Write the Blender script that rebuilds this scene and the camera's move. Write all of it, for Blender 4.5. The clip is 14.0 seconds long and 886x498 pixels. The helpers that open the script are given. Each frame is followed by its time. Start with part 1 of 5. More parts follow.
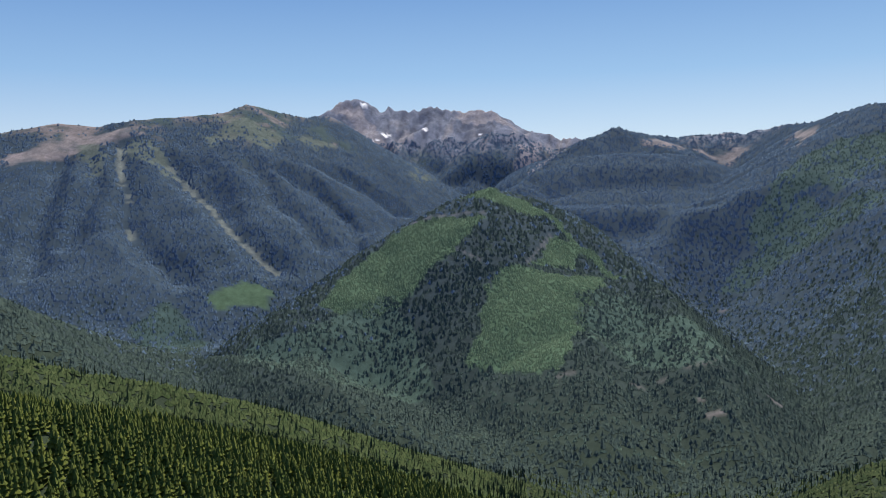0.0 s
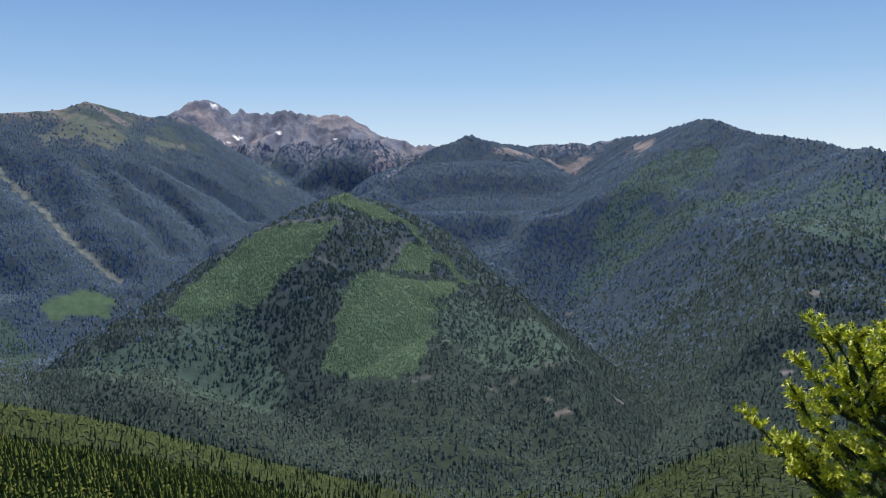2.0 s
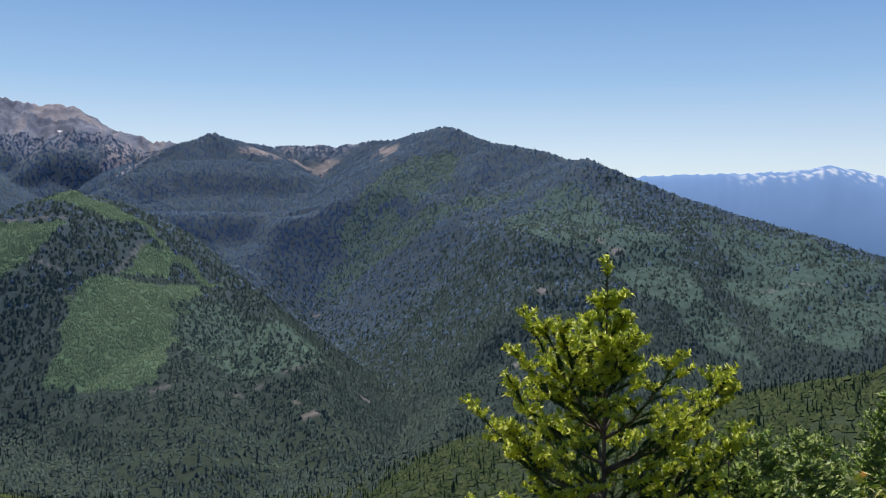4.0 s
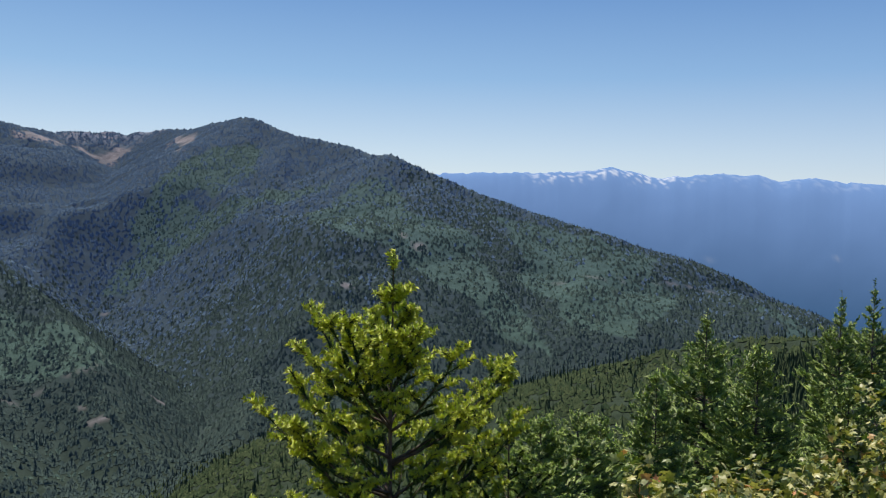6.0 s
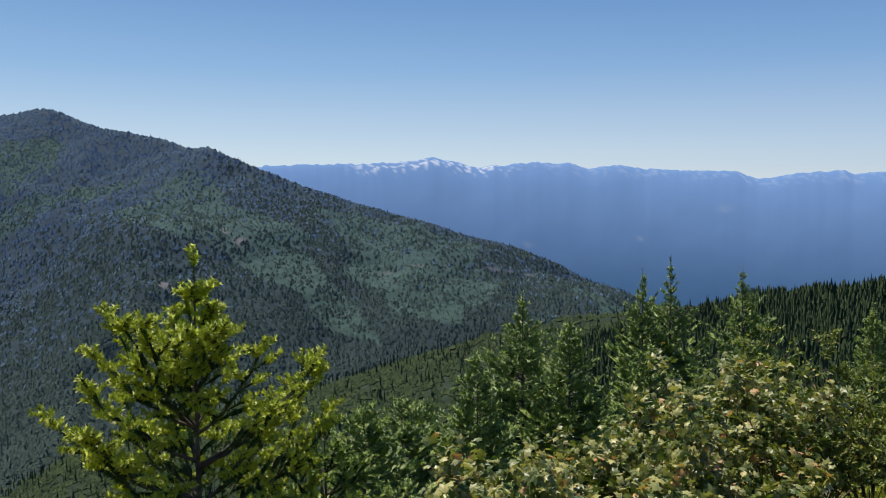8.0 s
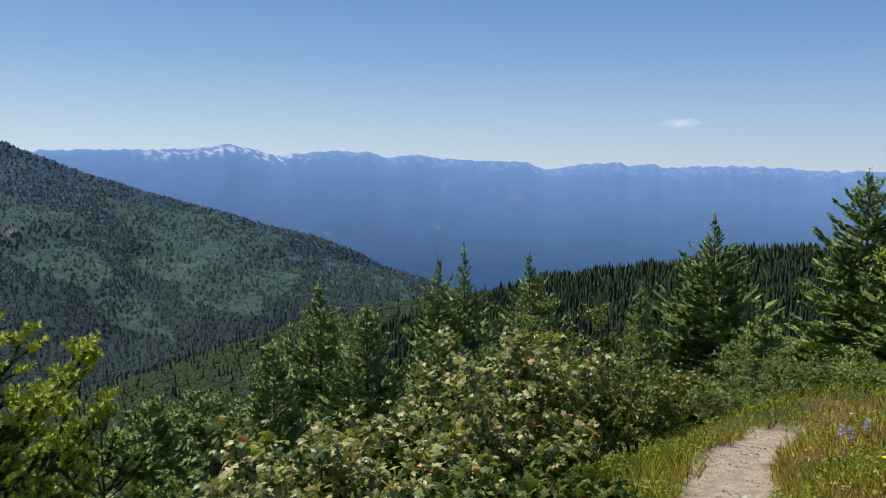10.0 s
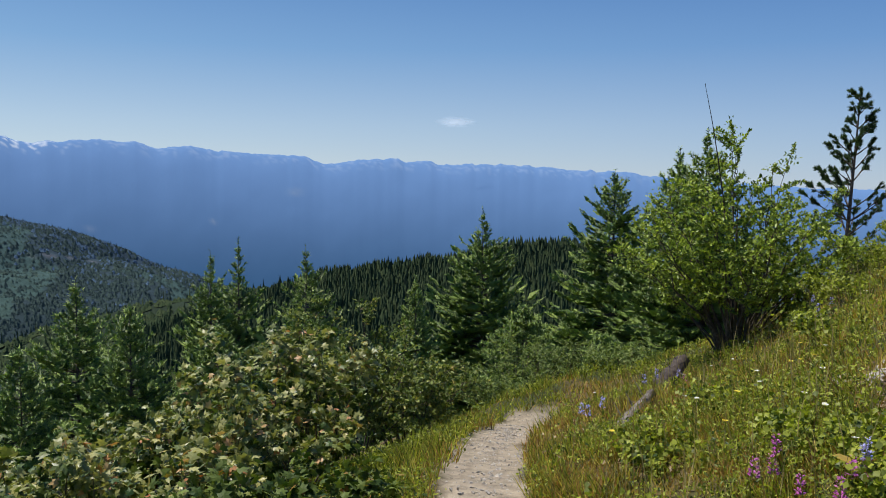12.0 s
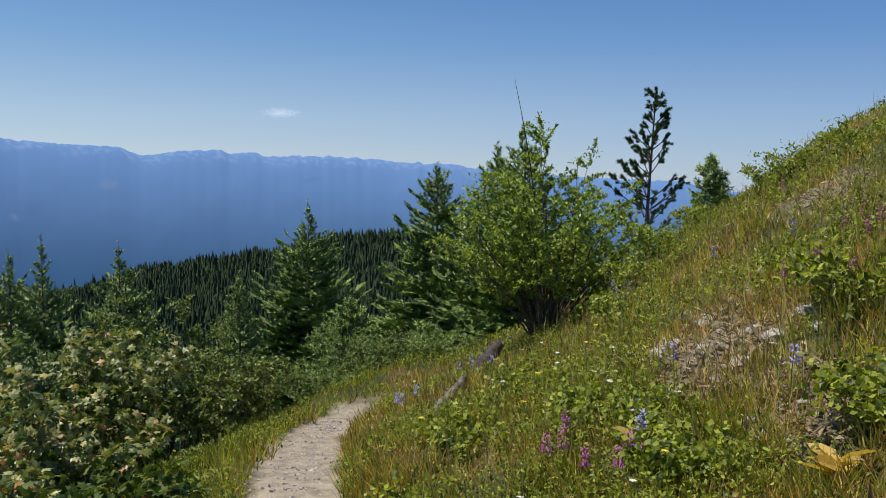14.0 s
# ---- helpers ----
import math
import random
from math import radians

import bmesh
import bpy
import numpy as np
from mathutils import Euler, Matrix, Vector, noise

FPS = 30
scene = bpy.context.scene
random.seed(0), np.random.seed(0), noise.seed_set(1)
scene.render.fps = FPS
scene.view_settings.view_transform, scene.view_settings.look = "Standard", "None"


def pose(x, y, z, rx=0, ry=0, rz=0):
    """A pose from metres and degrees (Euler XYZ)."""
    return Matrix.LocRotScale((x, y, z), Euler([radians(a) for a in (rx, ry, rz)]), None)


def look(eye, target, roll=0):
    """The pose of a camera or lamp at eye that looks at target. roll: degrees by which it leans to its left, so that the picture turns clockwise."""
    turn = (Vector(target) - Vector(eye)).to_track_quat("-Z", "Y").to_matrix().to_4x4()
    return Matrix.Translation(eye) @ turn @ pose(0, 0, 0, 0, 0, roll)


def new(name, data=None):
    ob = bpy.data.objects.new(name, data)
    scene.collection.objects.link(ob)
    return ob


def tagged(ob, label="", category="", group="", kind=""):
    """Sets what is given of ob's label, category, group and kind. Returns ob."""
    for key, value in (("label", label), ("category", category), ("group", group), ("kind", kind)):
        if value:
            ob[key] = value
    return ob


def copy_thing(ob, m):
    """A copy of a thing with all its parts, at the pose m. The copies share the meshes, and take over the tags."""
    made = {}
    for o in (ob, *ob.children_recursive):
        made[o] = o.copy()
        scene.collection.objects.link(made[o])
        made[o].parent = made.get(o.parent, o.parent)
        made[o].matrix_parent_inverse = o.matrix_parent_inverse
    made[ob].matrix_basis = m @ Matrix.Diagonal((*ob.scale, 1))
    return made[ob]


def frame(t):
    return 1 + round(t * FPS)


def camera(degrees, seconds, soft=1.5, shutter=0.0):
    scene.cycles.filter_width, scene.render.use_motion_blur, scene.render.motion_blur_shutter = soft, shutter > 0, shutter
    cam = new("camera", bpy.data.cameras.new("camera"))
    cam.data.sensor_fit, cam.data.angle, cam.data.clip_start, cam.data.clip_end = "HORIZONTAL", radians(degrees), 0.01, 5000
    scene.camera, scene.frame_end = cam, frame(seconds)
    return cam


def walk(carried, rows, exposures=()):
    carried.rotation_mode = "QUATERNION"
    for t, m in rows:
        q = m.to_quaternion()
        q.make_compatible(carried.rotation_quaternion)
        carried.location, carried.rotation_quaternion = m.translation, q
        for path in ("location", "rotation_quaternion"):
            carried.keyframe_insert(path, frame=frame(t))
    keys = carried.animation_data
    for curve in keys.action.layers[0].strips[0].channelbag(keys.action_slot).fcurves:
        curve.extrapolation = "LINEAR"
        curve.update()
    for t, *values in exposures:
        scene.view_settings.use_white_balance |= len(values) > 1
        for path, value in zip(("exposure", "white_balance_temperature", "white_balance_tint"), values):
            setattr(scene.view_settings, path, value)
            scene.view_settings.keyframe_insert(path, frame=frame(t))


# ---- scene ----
cam = camera(57.2, 14.0, soft=1.0)

EYE = 1.65                      # the lens above the trail, metres
# seconds, x, y, z from the first standpoint, heading, tilt, roll
PATH = [
    (0.0, 0.000, 0.000, -0.000, 10.54, -2.74, 0.93),
    (0.5, 0.007, 0.004, -0.001, 4.66, -2.79, 0.80),
    (1.0, 0.013, 0.009, -0.002, 4.73, -2.65, 0.61),
    (1.5, 0.049, -0.001, -0.006, 4.61, -2.56, 0.59),
    (2.0, 0.077, -0.003, -0.002, 0.38, -2.48, 0.50),
    (2.5, 0.085, -0.027, -0.000, -5.43, -2.31, 0.42),
    (3.0, 0.114, -0.003, -0.005, -9.29, -2.30, 0.26),
    (5.5, 0.206, -0.060, -0.008, -28.43, -2.56, -0.74),
    (6.0, 0.242, -0.029, -0.009, -31.04, -2.67, -0.84),
    (6.5, 0.238, -0.053, -0.011, -34.43, -2.87, -0.56),
    (7.0, 0.267, -0.034, -0.014, -37.84, -3.00, -0.28),
    (9.5, 0.385, -0.163, -0.041, -52.63, -3.95, 1.03),
    (10.0, 0.351, -0.170, -0.069, -57.34, -4.19, 0.43),
    (10.5, 0.343, -0.210, -0.067, -62.60, -4.37, -0.01),
    (11.0, 0.341, -0.241, -0.054, -66.15, -4.47, -0.20),
    (11.5, 0.352, -0.262, -0.053, -69.74, -4.49, -0.17),
    (12.0, 0.349, -0.280, -0.052, -72.76, -4.57, -0.33),
    (12.5, 0.349, -0.308, -0.045, -76.75, -4.67, -0.49),
    (13.0, 0.346, -0.347, -0.046, -79.89, -4.80, -0.21),
    (13.5, 0.346, -0.382, -0.048, -83.31, -4.94, -0.22),
    (14.0, 0.342, -0.399, -0.042, -84.77, -5.07, -0.23),
]
walk(cam, [(t, pose(x, y, EYE + z, 90 + p, r, h)) for t, x, y, z, h, p, r in PATH],
     exposures=[(0.0, 0.26, 7000, 13), (3.0, 0.29, 7150, 14), (6.0, 0.14, 6900, 12.5), (9.5, 0.02, 6700, 11.5), (11.0, -0.04, 6500, 10), (14.0, -0.1, 6400, 10)])

# ---- light ----
SUN_HEADING, SUN_HEIGHT = 4.0, 65.0     # degrees clockwise from +y, degrees up
world = bpy.data.worlds.new("sky")
scene.world = world
world.use_nodes = True
wn = world.node_tree.nodes
sky = wn.new("ShaderNodeTexSky")
sky.sky_type = "NISHITA"
sky.sun_disc = False
sky.sun_elevation, sky.sun_rotation = radians(SUN_HEIGHT), radians(SUN_HEADING)
sky.altitude, sky.air_density, sky.dust_density, sky.ozone_density = 1700, 1.0, 0.3, 4.0
cool = wn.new("ShaderNodeMix")
cool.data_type, cool.blend_type = "RGBA", "MULTIPLY"
cool.inputs[0].default_value, cool.inputs[7].default_value = 1.0, (0.98, 0.98, 1.02, 1)
world.node_tree.links.new(sky.outputs[0], cool.inputs[6])
where = wn.new("ShaderNodeTexCoord")
height_of = wn.new("ShaderNodeSeparateXYZ")
world.node_tree.links.new(where.outputs["Generated"], height_of.inputs[0])
haze = wn.new("ShaderNodeValToRGB")  # summer haze: whitish at the horizon, clear blue above, all the way round
for k, (p, c) in enumerate([(0.0, (5.1, 6.1, 7.0)), (0.07, (3.9, 5.3, 6.9)), (0.16, (1.8, 3.65, 6.3)), (0.28, (0.62, 2.0, 5.0)), (0.6, (0.65, 1.8, 4.4)), (1.0, (0.6, 1.6, 4.0))]):
    if k > 1:
        haze.color_ramp.elements.new(p)
    haze.color_ramp.elements[k].position = p
    haze.color_ramp.elements[k].color = (c[0] / 8, c[1] / 8, c[2] / 8, 1)
world.node_tree.links.new(height_of.outputs[2], haze.inputs[0])
bright = wn.new("ShaderNodeMix")
bright.data_type, bright.blend_type = "RGBA", "MULTIPLY"
bright.inputs[0].default_value, bright.inputs[7].default_value = 1.0, (8, 8, 8, 1)
world.node_tree.links.new(haze.outputs[0], bright.inputs[6])
thin = wn.new("ShaderNodeMix")
thin.data_type = "RGBA"
thin.inputs[0].default_value = 0.7
world.node_tree.links.new(bright.outputs[2], thin.inputs[7])
world.node_tree.links.new(cool.outputs[2], thin.inputs[6])
glare = wn.new("ShaderNodeVectorMath")  # the sky is lighter on the sun's side
glare.operation = "DOT_PRODUCT"
glare.inputs[1].default_value = (math.sin(radians(SUN_HEADING)), math.cos(radians(SUN_HEADING)), 0)
world.node_tree.links.new(where.outputs["Generated"], glare.inputs[0])
side_light = wn.new("ShaderNodeMapRange")
side_light.inputs[1].default_value, side_light.inputs[2].default_value = -1.0, 1.0
world.node_tree.links.new(glare.outputs["Value"], side_light.inputs[0])
sided = wn.new("ShaderNodeMix")
sided.data_type = "RGBA"
sided.inputs[6].default_value, sided.inputs[7].default_value = (0.57, 0.69, 0.89, 1), (1.17, 1.11, 1.03, 1)
world.node_tree.links.new(side_light.outputs[0], sided.inputs[0])
air = wn.new("ShaderNodeMix")
air.data_type, air.blend_type = "RGBA", "MULTIPLY"
air.inputs[0].default_value = 1.0
world.node_tree.links.new(thin.outputs[2], air.inputs[6])
world.node_tree.links.new(sided.outputs[2], air.inputs[7])
world.node_tree.links.new(air.outputs[2], wn["Background"].inputs["Color"])
wn["Background"].inputs["Strength"].default_value = 0.108
sun = new("sun", bpy.data.lights.new("sun", "SUN"))
sun.data.energy, sun.data.angle, sun.data.color = 5.0, radians(0.53), (1.0, 0.95, 0.86)
sh, se = radians(SUN_HEADING), radians(SUN_HEIGHT)
sun.matrix_world = look((0, 0, 0), (-math.sin(sh) * math.cos(se), -math.cos(sh) * math.cos(se), -math.sin(se)))
sun.location = (0, 0, 3000)
scene.view_settings.exposure = 0.0


# ---- materials ----
def material(name, rough=0.9, spec=0.2):
    m = bpy.data.materials.new(name)
    m.use_nodes = True
    b = m.node_tree.nodes["Principled BSDF"]
    b.inputs["Roughness"].default_value = rough
    b.inputs["Specular IOR Level"].default_value = spec
    return m, m.node_tree.nodes, m.node_tree.links, b


def ramp(nodes, stops):
    r = nodes.new("ShaderNodeValToRGB")
    e = r.color_ramp.elements
    while len(e) < len(stops):
        e.new(0.5)
    for k, (p, c) in enumerate(stops):
        e[k].position, e[k].color = p, (*c, 1)
    return r


def noise_node(nodes, links, scale, detail=4.0, vec=None, rough=0.55):
    n = nodes.new("ShaderNodeTexNoise")
    n.inputs["Scale"].default_value, n.inputs["Detail"].default_value = scale, detail
    n.inputs["Roughness"].default_value = rough
    if vec:
        links.new(vec, n.inputs["Vector"])
    return n


def mixed(nodes, links, kind, fac, a, b):
    x = nodes.new("ShaderNodeMix")
    x.data_type, x.blend_type = "RGBA", kind
    if isinstance(fac, (int, float)):
        x.inputs[0].default_value = fac
    else:
        links.new(fac, x.inputs[0])
    for k, v in ((6, a), (7, b)):
        if isinstance(v, tuple):
            x.inputs[k].default_value = (*v, 1)
        else:
            links.new(v, x.inputs[k])
    return x.outputs[2]


def foliage(name, dark, light, rough=0.6, spec=0.3, through_it=0.0, tips=None, canopy=0.0, slope=0.0):
    """Leaves or needles: the hue runs from dark to light from piece to piece; some light passes through.
    canopy: how far a coarse tree takes light like the many level sprays it stands for, which face the sky;
    slope: the same for a stand of trees, which together face as the hillside does."""
    m, n, l, b = material(name, rough, spec)
    g = n.new("ShaderNodeNewGeometry")
    r = ramp(n, [(0.0, dark), (1.0, light)] if tips is None else [(0.0, dark), (0.92, light), (1.0, tips)])
    l.new(g.outputs["Random Per Island"], r.inputs[0])
    c = r.outputs[0]
    l.new(c, b.inputs["Base Color"])
    face = None
    if canopy:
        v = n.new("ShaderNodeMix")
        v.data_type = "VECTOR"
        v.inputs[0].default_value, v.inputs[5].default_value = canopy, (0, 0, 1)
        l.new(g.outputs["Normal"], v.inputs[4])
        w = n.new("ShaderNodeVectorMath")
        w.operation = "NORMALIZE"
        l.new(v.outputs[1], w.inputs[0])
        face = w.outputs[0]
        l.new(face, b.inputs["Normal"])
    if slope:
        lie = n.new("ShaderNodeAttribute")
        lie.attribute_name = "lie"
        v = n.new("ShaderNodeMix")
        v.data_type = "VECTOR"
        v.inputs[0].default_value = slope
        l.new(g.outputs["Normal"], v.inputs[4])
        l.new(lie.outputs["Vector"], v.inputs[5])
        w = n.new("ShaderNodeVectorMath")
        w.operation = "NORMALIZE"
        l.new(v.outputs[1], w.inputs[0])
        face = w.outputs[0]
        l.new(face, b.inputs["Normal"])
    if through_it:
        t = n.new("ShaderNodeBsdfTranslucent")
        l.new(mixed(n, l, "MULTIPLY", 1.0, c, (1.5, 1.6, 0.7)), t.inputs["Color"])
        if face:
            l.new(face, t.inputs["Normal"])
        x = n.new("ShaderNodeMixShader")
        x.inputs[0].default_value = through_it
        l.new(b.outputs[0], x.inputs[1])
        l.new(t.outputs[0], x.inputs[2])
        l.new(x.outputs[0], n["Material Output"].inputs["Surface"])
    return m


def plain(name, dark, light, scale, rough=0.9, bump=0.3, spec=0.2):
    """Bark, rock, soil: noise at two sizes between two colours, with relief."""
    m, n, l, b = material(name, rough, spec)
    tc = n.new("ShaderNodeTexCoord")
    a = noise_node(n, l, scale, 6, tc.outputs["Object"])
    c = noise_node(n, l, scale * 7, 3, tc.outputs["Object"])
    r1 = ramp(n, [(0.3, dark), (0.7, light)])
    l.new(a.outputs[0], r1.inputs[0])
    r2 = ramp(n, [(0.25, (0.6, 0.6, 0.6)), (0.75, (1.25, 1.25, 1.25))])
    l.new(c.outputs[0], r2.inputs[0])
    l.new(mixed(n, l, "MULTIPLY", 1.0, r1.outputs[0], r2.outputs[0]), b.inputs["Base Color"])
    bp = n.new("ShaderNodeBump")
    bp.inputs["Strength"].default_value = bump
    bp.inputs["Distance"].default_value = 0.5 / scale
    l.new(a.outputs[0], bp.inputs["Height"])
    l.new(bp.outputs[0], b.inputs["Normal"])
    return m


# ---- the shape of the land ----
# crests: (heading degrees to the left of +y, height angle from the lens, metres away), tree height on it,
# fall per metre beside the crest, and how it steepens
CRESTS = {
    "west_ridge": ([(60, 4.5, 4000), (47.3, 5.2, 4000), (43.3, 4.9, 4000), (38.9, 5.3, 4000), (35.7, 6.0, 4000), (33.6, 5.8, 3950), (31.2, 6.3, 3900),
                    (29.3, 6.45, 3900), (25.3, 6.93, 3950), (23.9, 7.5, 4000), (20.4, 6.65, 4050), (18.4, 6.75, 4150), (16.1, 5.3, 4200)], 4, 0.62, 0.0),
    "high_peaks": ([(19.2, 6.6, 4600), (17.6, 7.56, 4650), (16.1, 7.86, 4700), (15.1, 7.2, 4700), (12.2, 6.95, 4700), (11.2, 7.2, 4700),
                    (9.8, 6.85, 4650), (7.0, 6.82, 4600), (4.7, 5.3, 4500), (0.8, 4.75, 4400)], 0, 0.75, 0.0),
    "cirque": ([(5.1, 1.8, 3300), (2.0, 4.2, 3600), (-0.3, 5.1, 3750), (-1.5, 5.6, 3850), (-3.4, 4.9, 4050), (-5.6, 4.75, 4200), (-8.1, 4.75, 4300),
                (-10.9, 4.85, 4250), (-12.6, 5.3, 4100), (-14.2, 5.3, 3900), (-15.2, 5.7, 3680)], 2, 0.62, 0.0),
    "east_ridge": ([(-15.2, 5.7, 3680), (-17.3, 6.3, 3390), (-18.2, 6.1, 3300), (-20.6, 5.15, 3100), (-24.3, 4.6, 2875), (-26.2, 3.9, 2760), (-27.3, 4.0, 2700),
                    (-30.0, 2.8, 2590), (-34.1, 1.1, 2470), (-37.2, 0.1, 2420), (-41.5, -1.2, 2300), (-45.0, -2.9, 2220), (-48.0, -4.5, 2160),
                    (-51.0, -5.2, 2100), (-55.0, -7.5, 2040), (-60, -9.5, 2000)], 1, 0.53, 0.0),
    "east_rib": ([(-20.6, 5.0, 3090), (-18.5, 0.5, 2600), (-15.5, -6.0, 2050), (-15.2, -10.0, 1800)], 3, 0.5, 0.0),
    "east_shoulder": ([(-26.3, 3.8, 2740), (-27.5, -1.0, 2350), (-28.5, -6.0, 1950), (-27.5, -11.5, 1600)], 3, 0.48, 0.0),
    "east_spur": ([(-41.5, -1.3, 2290), (-41.0, -4.6, 2000), (-40.5, -8.5, 1750)], 3, 0.48, 0.0),
    "near_ridge": ([(-8.6, -19.3, 1150), (-19.8, -14.8, 1080), (-30.0, -14.6, 1050), (-37.3, -11.6, 950), (-46.7, -8.5, 900), (-53.9, -7.1, 850),
                    (-61.1, -6.35, 800), (-68.7, -5.2, 750), (-74.0, -4.45, 710), (-78.3, -3.56, 700), (-82.2, -3.52, 720), (-89.4, -5.0, 780)], 10, 0.42, 0.0),
    "west_spur": ([(70, -4, 540), (50.2, -6.4, 520), (39.5, -11.4, 480), (33.0, -14.8, 465), (25.9, -18.2, 450), (18.0, -21.0, 450), (10.2, -24.5, 480)], 13, 0.45, 0.0),
    "west_spur_2": ([(60, -4, 1000), (47.7, -5.4, 950), (39.4, -7.84, 900), (28.4, -11.0, 900), (23.9, -14.6, 950), (19.8, -19.0, 1000), (14.3, -22.5, 1050)], 12, 0.4, 0.0),
    "west_spur_3": ([(55, 0, 1500), (45.0, -1.7, 1500), (39.3, -4.5, 1500), (37.4, -5.9, 1450), (34.6, -8.3, 1400), (29.8, -10.9, 1300)], 8, 0.39, 0.0),
    "hill_nose": ([(7.1, 1.45, 2250), (3.6, -3.2, 2000), (1.3, -8.3, 1700), (-0.2, -14.4, 1350)], 5, 0.28, 0.0006),
    "hill_west": ([(7.1, 1.45, 2250), (9.9, 0.85, 2240), (13.1, -0.65, 2200), (15.5, -2.2, 2150), (17.5, -4.9, 2040), (19.0, -7.0, 1930), (20.3, -9.8, 1780), (21.0, -13.0, 1520)], 5, 0.58, 0.0006),
    "hill_east": ([(7.1, 1.45, 2250), (4.5, 0.95, 2270), (2.0, -1.1, 2200), (-1.4, -3.8, 2060), (-4.8, -4.6, 1950), (-7.4, -6.2, 1800), (-9.5, -7.6, 1680), (-11.6, -9.7, 1550), (-12.5, -12.0, 1440), (-12.0, -15.0, 1330)], 5, 0.36, 0.0006),
}

# stream beds: (heading, level distance, height), and the steepest side slope above them
VALLEYS = [([(12, 3150, -150), (15.5, 2800, -215), (18.5, 2490, -262), (22.5, 2400, -285), (25.0, 2250, -303), (28.0, 1950, -338), (27.0, 1600, -368), (20.0, 1280, -390), (8.0, 1200, -402)], 0.30, 0.0010),
           ([(-1.5, 2750, -140), (-4.5, 2700, -200), (-7.9, 2560, -340), (-10.6, 2250, -385), (-13.4, 1900, -402), (-15.0, 1600, -408), (-13.5, 1340, -412)], 0.60, 0.0006)]


def hash_noise(x, y, seed):
    """Smooth value noise from -1 to 1."""
    xi, yi = np.floor(x), np.floor(y)
    fx, fy = x - xi, y - yi
    fx, fy = fx * fx * (3 - 2 * fx), fy * fy * (3 - 2 * fy)

    def h(a, b):
        v = np.sin(a * 127.1 + b * 311.7 + seed * 74.7) * 43758.5453
        return (v - np.floor(v)) * 2 - 1
    return (h(xi, yi) * (1 - fx) + h(xi + 1, yi) * fx) * (1 - fy) + (h(xi, yi + 1) * (1 - fx) + h(xi + 1, yi + 1) * fx) * fy


def fbm(x, y, seed, octaves=4):
    return sum(hash_noise(x * 2 ** k, y * 2 ** k, seed + k) / 2 ** k for k in range(octaves))


def spot(heading, angle, dist):
    """The place at a heading (degrees left of +y) and height angle, at that level distance from the standpoint."""
    a = np.radians(heading)
    return -np.sin(a) * dist, np.cos(a) * dist, EYE + dist * np.tan(np.radians(angle))


def step(a, b, v):
    v = np.clip((v - a) / (b - a), 0, 1)
    return v * v * (3 - 2 * v)


def bareness(x, y):
    """1 on the dry, stony patches of the bank."""
    d1 = np.hypot((x - 4.6) / 0.75, (y + 1.42) / 0.34) + 0.35 * fbm(x * 2.5, y * 2.5, 91, 3)
    d2 = np.hypot((x - 3.55) / 0.38, (y + 1.5) / 0.26) + 0.35 * fbm(x * 2.5, y * 2.5, 92, 3)
    d3 = np.hypot((x - 7.2) / 1.6, (y + 2.6) / 0.35)
    return np.clip(step(1.25, 0.5, d1) + step(1.2, 0.5, d2) + step(1.2, 0.6, d3) * 0.8, 0, 1)


TRAIL_X = (-30, -6, 0.3, 4.4, 6.7, 9.7, 11.5, 14, 20, 40)
TRAIL_Y = (1.5, 0.0, -0.25, 0.75, 1.25, 1.62, 1.35, 0.7, 0.0, -4)
TRAIL_Z = (1.0, 0.2, 0.0, 0.0, -0.5, -1.25, -1.25, -1.4, -2.3, -4.6)


def trail_at(x):
    return np.interp(x, TRAIL_X, TRAIL_Y), np.interp(x, TRAIL_X, TRAIL_Z) - 0.25 * np.clip(x - 40, 0, 900) - 0.25 * np.clip(x - 90, 0, 900)


def home_slope(x, y):
    """The open hillside with the trail: it rises to -y and falls to +y."""
    ty, tz = trail_at(x)
    up, down = np.clip(ty - y - 0.3, 0, None), np.clip(y - ty - 0.33, 0, None)
    steep = np.clip(up - 1.6, 0, 4.2) * step(30, 14, x)
    rise = 0.36 * np.clip(up, 0, 200) + 0.34 * steep + 0.06 * step(0, 0.15, up)
    fall = (0.46 + 0.06 * step(20, 60, down)) * down - 0.04 * step(0, 0.3, down)
    bumps = fbm(x * 0.9, y * 0.9, 5, 4) * 0.10 * step(0.0, 0.8, up + down) * step(80, 4, np.hypot(x, y)) + fbm(x * 9, y * 9, 9, 2) * 0.008
    rise = 60 * np.tanh(rise / 60)
    return tz + rise - fall + bumps


def crest_height(x, y, points, trees, fall, steepen, seed):
    p = np.array([spot(*q) for q in points])
    p[:, 2] -= trees
    best = np.full(x.shape, -9e9)
    along = 0.0
    for a, b in zip(p[:-1], p[1:]):
        d = b - a
        n2 = d[0] ** 2 + d[1] ** 2
        f = np.clip(((x - a[0]) * d[0] + (y - a[1]) * d[1]) / n2, 0, 1)
        px, py = x - a[0] - f * d[0], y - a[1] - f * d[1]
        r = np.hypot(px, py)
        s = along + f * math.sqrt(n2)
        ribs = fbm((s + 0.45 * r) / 240, r / 1400 + seed, seed, 3)
        drop = 0.09 if trees == 4 else 0.30 if fall > 0.45 else 0.16
        best = np.maximum(best, a[2] + f * d[2] - fall * r - steepen * r * r + 420 * (1 - np.exp(-r / 420)) * drop * ribs * (fall > 0.4))
        along += math.sqrt(n2)
    return best


